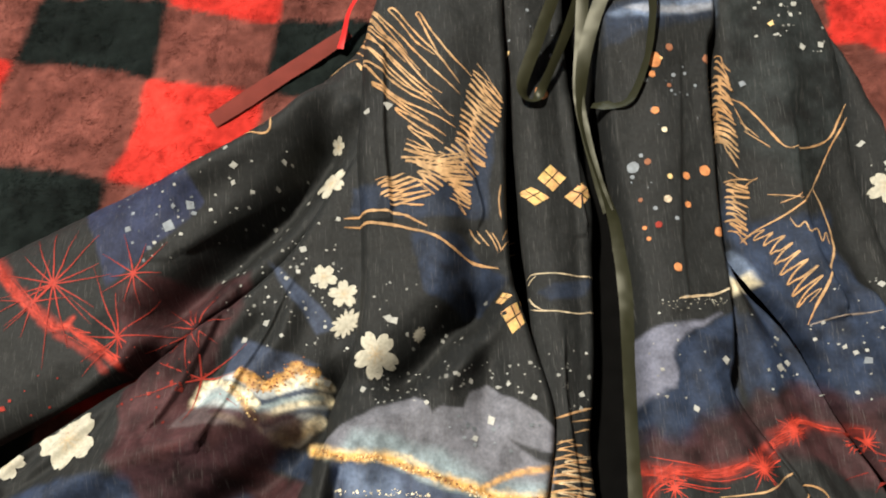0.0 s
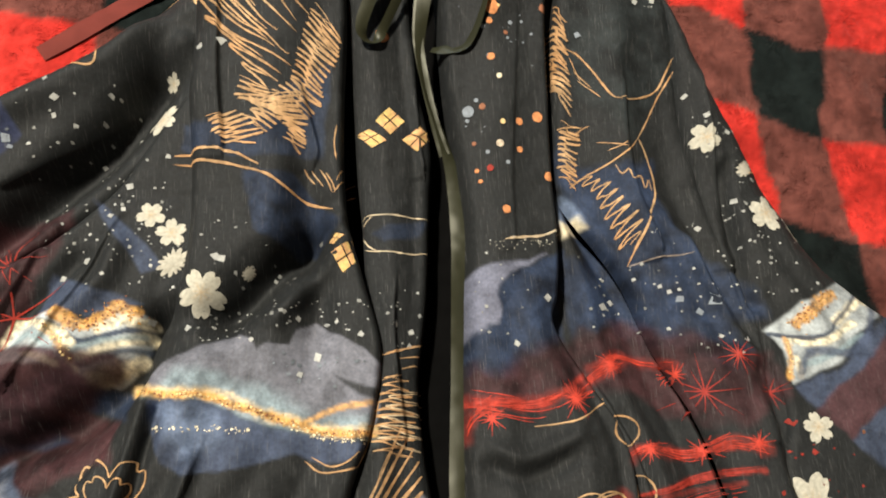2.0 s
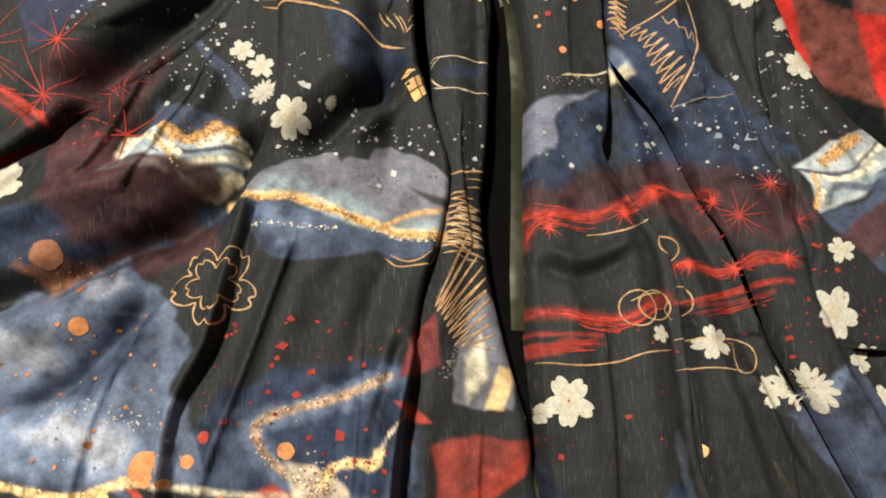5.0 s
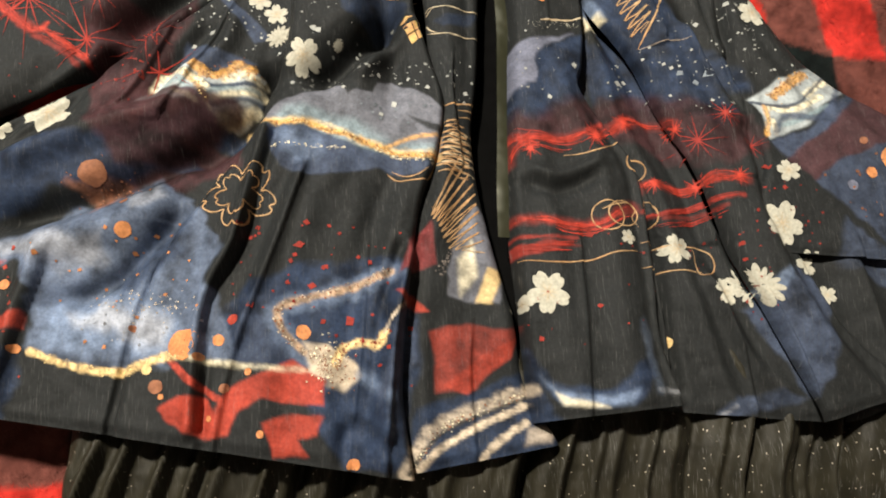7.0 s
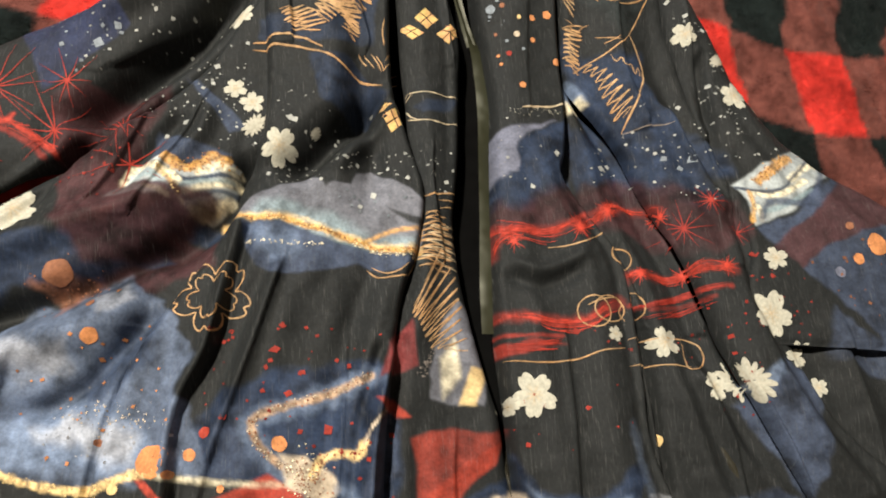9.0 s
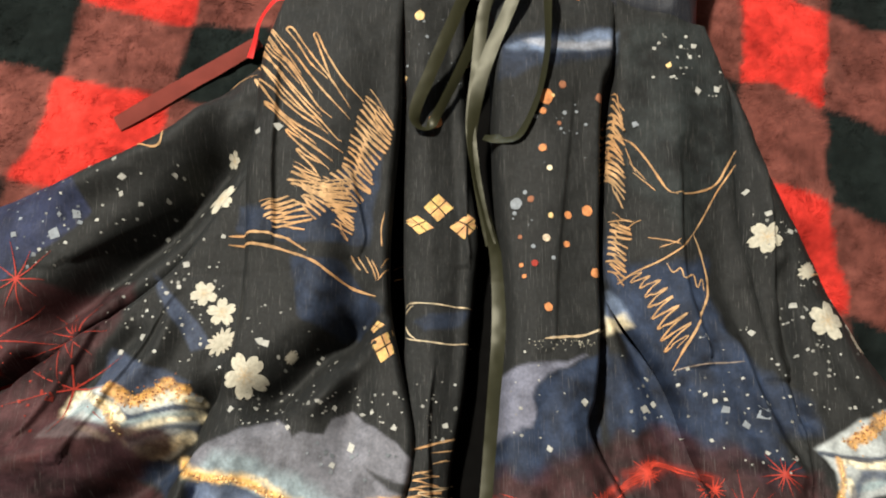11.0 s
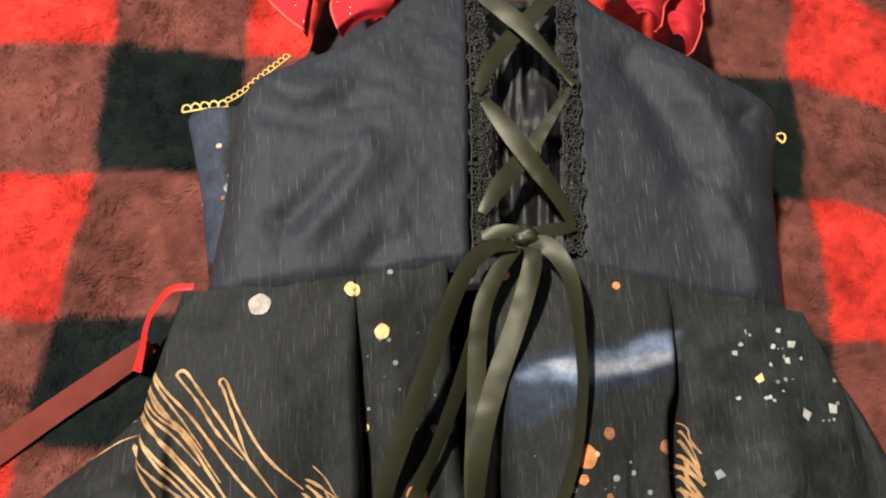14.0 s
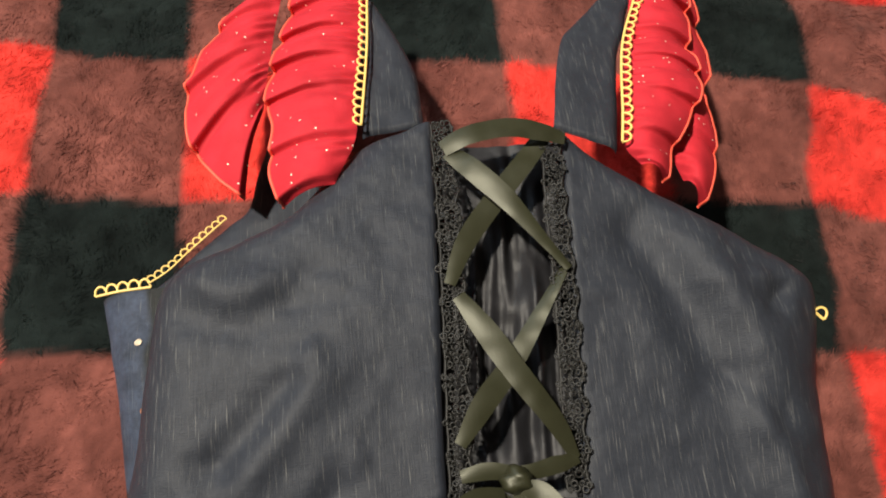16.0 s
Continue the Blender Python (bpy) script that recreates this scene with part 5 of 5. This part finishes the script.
ring(GOLDLINE, 1, 322, 28, 12.9, 12.2)
ring(GOLDLINE, 1, 335, 30, 13.2, 10.4)
ring(GOLDLINE, 1, 365, 37, 10.9, 10.9)
ring(GOLDLINE, 1, 358, 77, 11.9, 10.3)
hair(GOLDLINE, 1, (317, 33), (328, 37), (342, 39), (347, 34), (343, 27), (348, 20))
hair(GOLDLINE, 1, (347, 6), (374, 9), (397, 9), (415, 5), (420, -7), (414, -15), (401, -15), (402, 6))
hair(GOLDLINE, .9, (344, -15), (374, -12), (389, -13), (404, -15))
sakura(GOLDLINE, 1.1, 12, 38, 50, 29.2)
sakura(GOLDLINE, 0.9, 12, 38, 50, 18.7)
dot(ORANGE, 5, -64, 11.2)
dot(ORANGE, 27, -61, 4.3)
dot(GOLDPALE, -21, -80, 3.4)
dot(RUST, -14, -92, 5.0)
dot(ORANGE, -10, -99, 2.1)
dot(ORANGE, -46, 25, 5.7)
dot(RUST, -77, 77, 9.8)
dot(RUST, -51, 52, 3.5)
dot(KOI, 37, -47, 3.9)
dot(ORANGE, 86, -57, 5.3)
dot(ORANGE, 48, -84, 2.6)
dot(ORANGE, 120, -151, 4.7)
dot(ORANGE, -126, -14, 3.8)
dot(ORANGE, -113, -61, 3.3)
dot(ORANGE, 15, -73, 3.0)
dot(ORANGE, 586, 81, 9.7)
dot(ORANGE, 567, 69, 4.8)
dot(LAVENDER, 548, 58, 4.8)
dot(RUST, 566, 99, 3.3)
dot(ORANGE, 57, -127, 2.6)
dot(ORANGE, 22, -115, 2.1)
dot(RUST, 32, -95, 3.4)
dot(RUST, -35, -49, 2.6)
dot(GOLDPALE, 370, -69, 5.3)
sq(RED, 83, 8, 4.1)
sq(RED, 88, 25, 2.8)
sq(RED, 105, 24, 1.8)
sq(RED, 92, -23, 3.6)
sq(RED, 119, -49, 4.5)
sq(RED, 146, -71, 2.2)
sq(RED, 149, -95, 3.1)
sq(RED, 135, -5, 2.3)
sq(RED, 75, -21, 2.2)
sq(RED, 39, 17, 3.2)
sq(RED, 50, -38, 2.7)
sq(RED, 47, 16, 2.3)
sq(RED, 164, -55, 2.7)
sq(RED, 306, 13, 3.4)
sq(RED, -162, 151, 3.1)
sq(RED, -45, 160, 2.3)
sq(RED, 248, -32, 5.7)
sq(RED, 249, -46, 4.2)
sq(RED, 375, 17, 4.5)
sq(RED, 307, -44, 2.4)
sq(RED, 260, -68, 2.3)
sq(RED, 475, 77, 3.1)
sq(RED, 485, 56, 2.6)
sq(RED, 435, 6, 2.5)
sq(RED, 428, 14, 3.0)
sq(RED, 457, -71, 2.5)
fl(CREAM, 15, -116, 130, 22.5)
fl(CREAM, 40, -154, 117, 13.2)
fl(CREAM, 10, 267, -33, 19.0)
fl(CREAM, 20, 475, 24, 22.7)
fl(CREAM, 60, 492, 72, 12.6)
fl(CREAM, 0, 386, 6, 14.9)
fl(CREAM, 30, 336, 10, 7.4)
fl(CREAM, 50, 422, -31, 14.3)
mum(CREAM, 0, 443, -29, 21.0)
fl(CREAM, 30, 249, -40, 7.5)
fl(CREAM, 0, 494, -10, 13.2)
fl(CREAM, 0, 510, -36, 9.1)
fl(CREAM, 0, 50, 309, 14.3)
fl(CREAM, 20, 447, 286, 13.2)
mum(CREAM, 10, 478, 264, 9.2)
fl(CREAM, 40, 488, 228, 15.7)
mum(CREAM, 0, 513, 244, 8.3)
mum(CREAM, 0, 513, 215, 9.6)
fl(CREAM, 30, 54, 344, 6.1)
dot(ORANGE, 207, 368, 5.1)
dot(GOLDPALE, 193, 445, 3.7)
dot(ORANGE, 230, 444, 1.6)
dot(GOLDPALE, 183, 401, 2.0)
dot(ORANGE, 286, 380, 5.2)
dot(RUST, 326, 383, 3.2)
dot(ORANGE, 284, 370, 2.4)
dot(ORANGE, 284, 343, 2.8)
dot(IVORY, 289, 328, 2.0)
dot(GREY, 266, 303, 4.2)
dot(RUST, 276, 306, 2.3)
dot(GOLDPALE, 290, 294, 1.9)
dot(ORANGE, 303, 296, 2.7)
dot(ORANGE, 317, 300, 3.8)
dot(TANPALE, 287, 278, 2.7)
dot(ORANGE, 302, 275, 2.3)
dot(RED, 279, 260, 2.3)
dot(RUST, 269, 279, 1.5)
dot(ORANGE, 323, 256, 3.4)
dot(ORANGE, 288, 229, 3.0)
dot(ORANGE, 270, 259, 1.5)
dot(ORANGE, 272, 251, 1.5)
dot(GREY, 292, 264, 1.5)
dot(GREY, 265, 296, 1.5)
dot(GREY, 272, 311, 1.5)
dot(RUST, 298, 390, 2.8)
dot(GREY, 217, 399, 2.0)
dot(GREY, 279, 366, 1.6)
dot(GREY, 300, 370, 1.6)
dot(GREY, 309, 372, 1.2)
dot(GREY, 316, 363, 1.2)
dot(RUST, 296, 362, 1.6)
dot(GREY, 278, 272, 1.5)
dot(GOLDPALE, 291, 381, 1.2)
win(PANE, (211, 315), (223, 305), (211, 292), (200, 303))
win(PANE, (233, 301), (245, 298), (231, 281), (219, 290))
win(PANE, (186, 295), (196, 298), (209, 288), (198, 283))
win(PANE, (171, 219), (177, 215), (169, 209), (166, 214))
win(PANE, (167, 203), (182, 212), (187, 198), (175, 188))
sq(WHITE, 416, 397, 3.3)
sq(WHITE, 401, 395, 2.9)
sq(WHITE, 399, 430, 2.5)
sq(WHITE, 393, 437, 1.7)
sq(WHITE, 396, 422, 2.1)
sq(GOLDPALE, 379, 413, 2.9)
sq(GREY, 355, 370, 3.2)
sq(WHITE, 435, 320, 2.8)
sq(WHITE, 447, 302, 2.7)
sq(WHITE, 465, 291, 3.1)
sq(WHITE, 466, 239, 2.6)
sq(WHITE, 397, 212, 3.3)
sq(WHITE, 436, 219, 2.6)
sq(GREY, 434, 167, 5.0)
sq(GREY, 409, 164, 3.6)
sq(WHITE, 368, 168, 2.9)
sq(GREY, -64, 276, 5.1)
sq(GREY, -48, 290, 3.7)
sq(WHITE, -17, 317, 3.0)
sq(WHITE, -18, 306, 2.2)
sq(WHITE, -15, 282, 2.6)
sq(WHITE, -26, 270, 2.9)
sq(WHITE, 32, 257, 3.3)
sq(WHITE, 57, 278, 1.9)
sq(WHITE, 9, 204, 3.6)
sq(WHITE, -7, 193, 2.5)
sq(WHITE, 75, 156, 2.4)
sq(WHITE, 93, 201, 3.6)
sq(WHITE, 95, 355, 3.9)
sq(WHITE, 79, 352, 3.1)
sq(WHITE, 508, 225, 3.0)
sq(WHITE, 319, 172, 2.9)
sq(WHITE, 29, 240, 2.2)
sq(WHITE, 158, 133, 3.4)
sq(WHITE, 147, 122, 2.6)
sq(WHITE, 186, 146, 2.7)
sq(WHITE, 146, 158, 2.3)
sq(WHITE, 117, 145, 2.2)
sq(WHITE, 287, 135, 2.8)
sq(WHITE, 311, 166, 2.8)
sq(WHITE, 360, 164, 3.7)
sq(GREY, 431, 161, 4.6)
sq(GREY, 421, 154, 3.8)
sq(WHITE, 450, 133, 2.9)
sq(WHITE, 96, 200, 3.1)
sq(WHITE, 50, 163, 2.6)
sq(WHITE, 209, 154, 2.3)
sq(WHITE, 220, 149, 2.3)
fl(CREAM, 15, 47, 236, 10.4)
fl(CREAM, 60, 61, 223, 11.4)
mum(CREAM, 30, 63, 202, 12.1)
fl(CREAM, 12, 84, 178, 17.2)
mum(CREAM, 30, 113, 192, 5.3)
specks(WHITE, 45, 0.7, 2.2, (-40, 330), (34, 332), (35, 256), (0, 256), (-50, 247), (-74, 252), (-89, 327))
specks(GREY, 30, 0.8, 3, (-107, 314), (-86, 328), (-54, 338), (-40, 280), (-74, 256), (-96, 243))
specks(WHITE, 35, 0.7, 2, (20, 279), (65, 276), (63, 184), (19, 181), (-11, 195))
specks(WHITE, 60, 0.6, 2.2, (77, 166), (91, 178), (142, 172), (194, 174), (193, 140), (156, 157), (113, 147), (85, 146))
specks(WHITE, 16, 0.7, 1.8, (194, 179), (234, 180), (231, 140), (200, 137))
specks(WHITE, 40, 0.7, 2.2, (344, 215), (469, 171), (446, 123), (336, 145))
specks(WHITE, 70, 0.6, 1.8, (432, 324), (480, 319), (517, 213), (522, 171), (475, 158), (460, 214))
specks(WHITE, 18, 0.6, 1.6, (262, 211), (323, 207), (329, 169), (287, 134), (257, 136))
specks(CREAM, 34, 0.4, 0.9, (273, 205), (322, 209), (323, 204), (282, 197))
specks(GREY, 16, 0.8, 2, (115, 138), (192, 132), (191, 110), (142, 113))
specks(WHITE, 20, 0.6, 1.8, (68, 233), (172, 221), (141, 184), (110, 181), (79, 194))
specks(RED, 14, 0.7, 2, (-66, 187), (-19, 172), (-35, 142), (-55, 137))
specks(RED, 50, 0.7, 2.4, (26, 27), (170, 25), (164, -102), (89, -71), (35, -43))
specks(RED, 22, 0.7, 2.2, (248, 21), (373, 23), (339, -90), (250, -63))
specks(RED, 30, 0.7, 2, (384, 47), (457, 40), (457, -71), (403, -49))
specks(RED, 20, 0.7, 2, (472, 89), (516, 62), (513, 3), (456, 0))
specks(ORANGE, 30, 0.8, 2.5, (-122, 34), (-26, 67), (35, -43), (-12, -74), (-95, -57))
specks(RED, 20, 0.7, 2, (-168, 171), (-30, 178), (-55, 144), (-158, 120))
specks(KOI, 20, 0.7, 2.4, (-150, 19), (-122, 16), (-108, -92), (-130, -91))
specks(RUST, 18, 0.8, 2.4, (519, 73), (594, 93), (570, 6), (554, 18))
specks(PALE, 60, 0.5, 1.4, (-64, -20), (2, -28), (36, -60), (-12, -66), (-76, -52))
specks(WHITE, 40, 0.6, 1.6, (-42, 247), (3, 261), (66, 217), (65, 179), (37, 201), (-12, 201))
specks(TANLINE, 40, 0.5, 1.2, (184, -12), (197, 7), (201, 7), (191, -16))
specks(WHITE, 26, 0.6, 1.8, (351, 435), (421, 447), (423, 388), (359, 405))
specks(GREY, 14, 0.5, 1.4, (257, 392), (316, 397), (325, 243), (263, 238))
specks(GREY, 12, 0.5, 1.2, (184, 449), (223, 450), (227, 390), (185, 388))
specks(WHITE, 26, 0.6, 1.7, (374, 225), (442, 224), (477, 169), (386, 160))
burst(RED, 64.4, 15, -142, 237)
burst(RED, 33.5, 10, -87, 243)
burst(RED, 57.0, 12, -93, 198)
burst(RED, 38.7, 12, -43, 204)
burst(RED, 52.3, 7, -33, 167)
burst(RED, 38.7, 8, -153, 224)
burst(REDHOT, 12.9, 18, 357, 122)
burst(REDHOT, 16.5, 20, 321, 98)
burst(REDHOT, 10.7, 14, 398, 112)
burst(REDHOT, 11.1, 14, 375, 64)
burst(REDHOT, 12.9, 14, 413, 61)
burst(REDHOT, 12.3, 12, 441, 64)
burst(RED, 17.6, 14, 441, 123)
burst(RUBY, 28.7, 12, 414, 99)
burst(RUBY, 16.8, 10, 466, 97)
burst(REDHOT, 11.5, 12, 266, 88)
dot(MOON, 134, 460, 5.3)
dot(GOLDPALE, 179, 466, 3.8)
dot(ORANGE, 255, 470, 2.8)
dot(ORANGE, 311, 462, 2.0)
dot(GREY, 198, 474, 1.4)
dot(GREY, 199, 430, 1.3)
dot(TANPALE, 232, 429, 1.6)
sq(WHITE, 389, 429, 1.9)
sq(WHITE, 399, 429, 1.7)
sq(WHITE, 386, 420, 1.4)
dot(TANPALE, 102, 566, 1.7)
dot(RUST, 109, 547, 1.6)
dot(GREY, 108, 540, 2.7)
dot(RUST, 105, 534, 1.3)
dot(GREY, 90, 535, 1.6)
streak(REDHOT, 18, 2.6, (250, 101), (271, 98), (296, 96), (319, 103))
streak(REDHOT, 9, 2.2, (317, 97), (347, 114), (368, 123))
streak(REDHOT, 11, 2.2, (344, 120), (364, 128), (389, 121), (398, 118))
streak(REDHOT, 12, 2, (249, 76), (255, 91), (273, 99))
grain(GOLDPALE, 160, 1.6, (39, 119), (65, 113), (89, 111), (105, 105), (122, 99), (142, 92), (162, 85), (191, 83))
grain(RUST, 70, 1.2, (39, 119), (65, 113), (89, 111), (105, 105), (122, 99), (142, 92), (162, 85), (191, 83))
grain(IVORY, 50, 1.0, (59, 93), (78, 91), (89, 91), (102, 90), (119, 87))
grain(IVORY, 60, 1.2, (142, 89), (155, 84), (169, 81), (189, 79))
grain(GOLD, 90, 3, (-3, 166), (14, 160), (30, 171), (44, 166))
grain(RUST, 60, 3, (-3, 166), (14, 160), (30, 171), (44, 166))
grain(GOLDPALE, 40, 2, (-8, 158), (1, 148), (7, 138))
streak(REDHOT, 14, 2.4, (246, 27), (271, 25), (289, 21), (316, 22), (332, 31), (346, 36))
streak(RED, 14, 1.6, (247, 4), (270, 3), (294, 4))
streak(REDHOT, 14, 2.4, (357, 57), (375, 64), (407, 59), (425, 66), (447, 60))
streak(RED, 14, 1.6, (352, 32), (389, 39), (419, 46), (442, 47))
streak(RED, 10, 1.5, (360, 24), (402, 30), (429, 36))
streak(RED, 16, 2, (-192, 259), (-159, 225), (-137, 206), (-128, 205))
streak(REDHOT, 11, 2.2, (-133, 206), (-108, 193), (-89, 178))
grain(GOLD, 90, 3.5, (491, 143), (509, 155), (530, 167))
grain(RUST, 40, 3, (491, 143), (509, 155), (530, 167))
grain(GOLDPALE, 40, 1.5, (483, 133), (484, 123), (481, 107))
grain(GOLDPALE, 110, 1.6, (-103, -63), (-78, -73), (-42, -80), (-12, -72), (7, -72))
grain(TANPALE, 110, 2, (150, -13), (129, -22), (108, -28), (82, -34), (68, -41), (73, -57), (87, -71))
grain(RUST, 70, 1.8, (150, -13), (129, -22), (108, -28), (82, -34), (68, -41), (73, -57), (87, -71))
grain(RUST, 110, 7, (98, -76), (112, -84))
grain(IVORY, 80, 7, (98, -76), (112, -84))
grain(RUST, 40, 1.4, (108, -80), (115, -69), (128, -66), (140, -68), (144, -60))
grain(RUST, 60, 2, (162, -158), (177, -134), (203, -121), (250, -106))
grain(IVORY, 80, 2.4, (162, -158), (177, -134), (203, -121), (250, -106))
grain(TANPALE, 60, 6, (-52, -27), (-18, -36), (3, -35))
grain(RUST, 60, 8, (-87, 66), (-66, 67), (-54, 68))
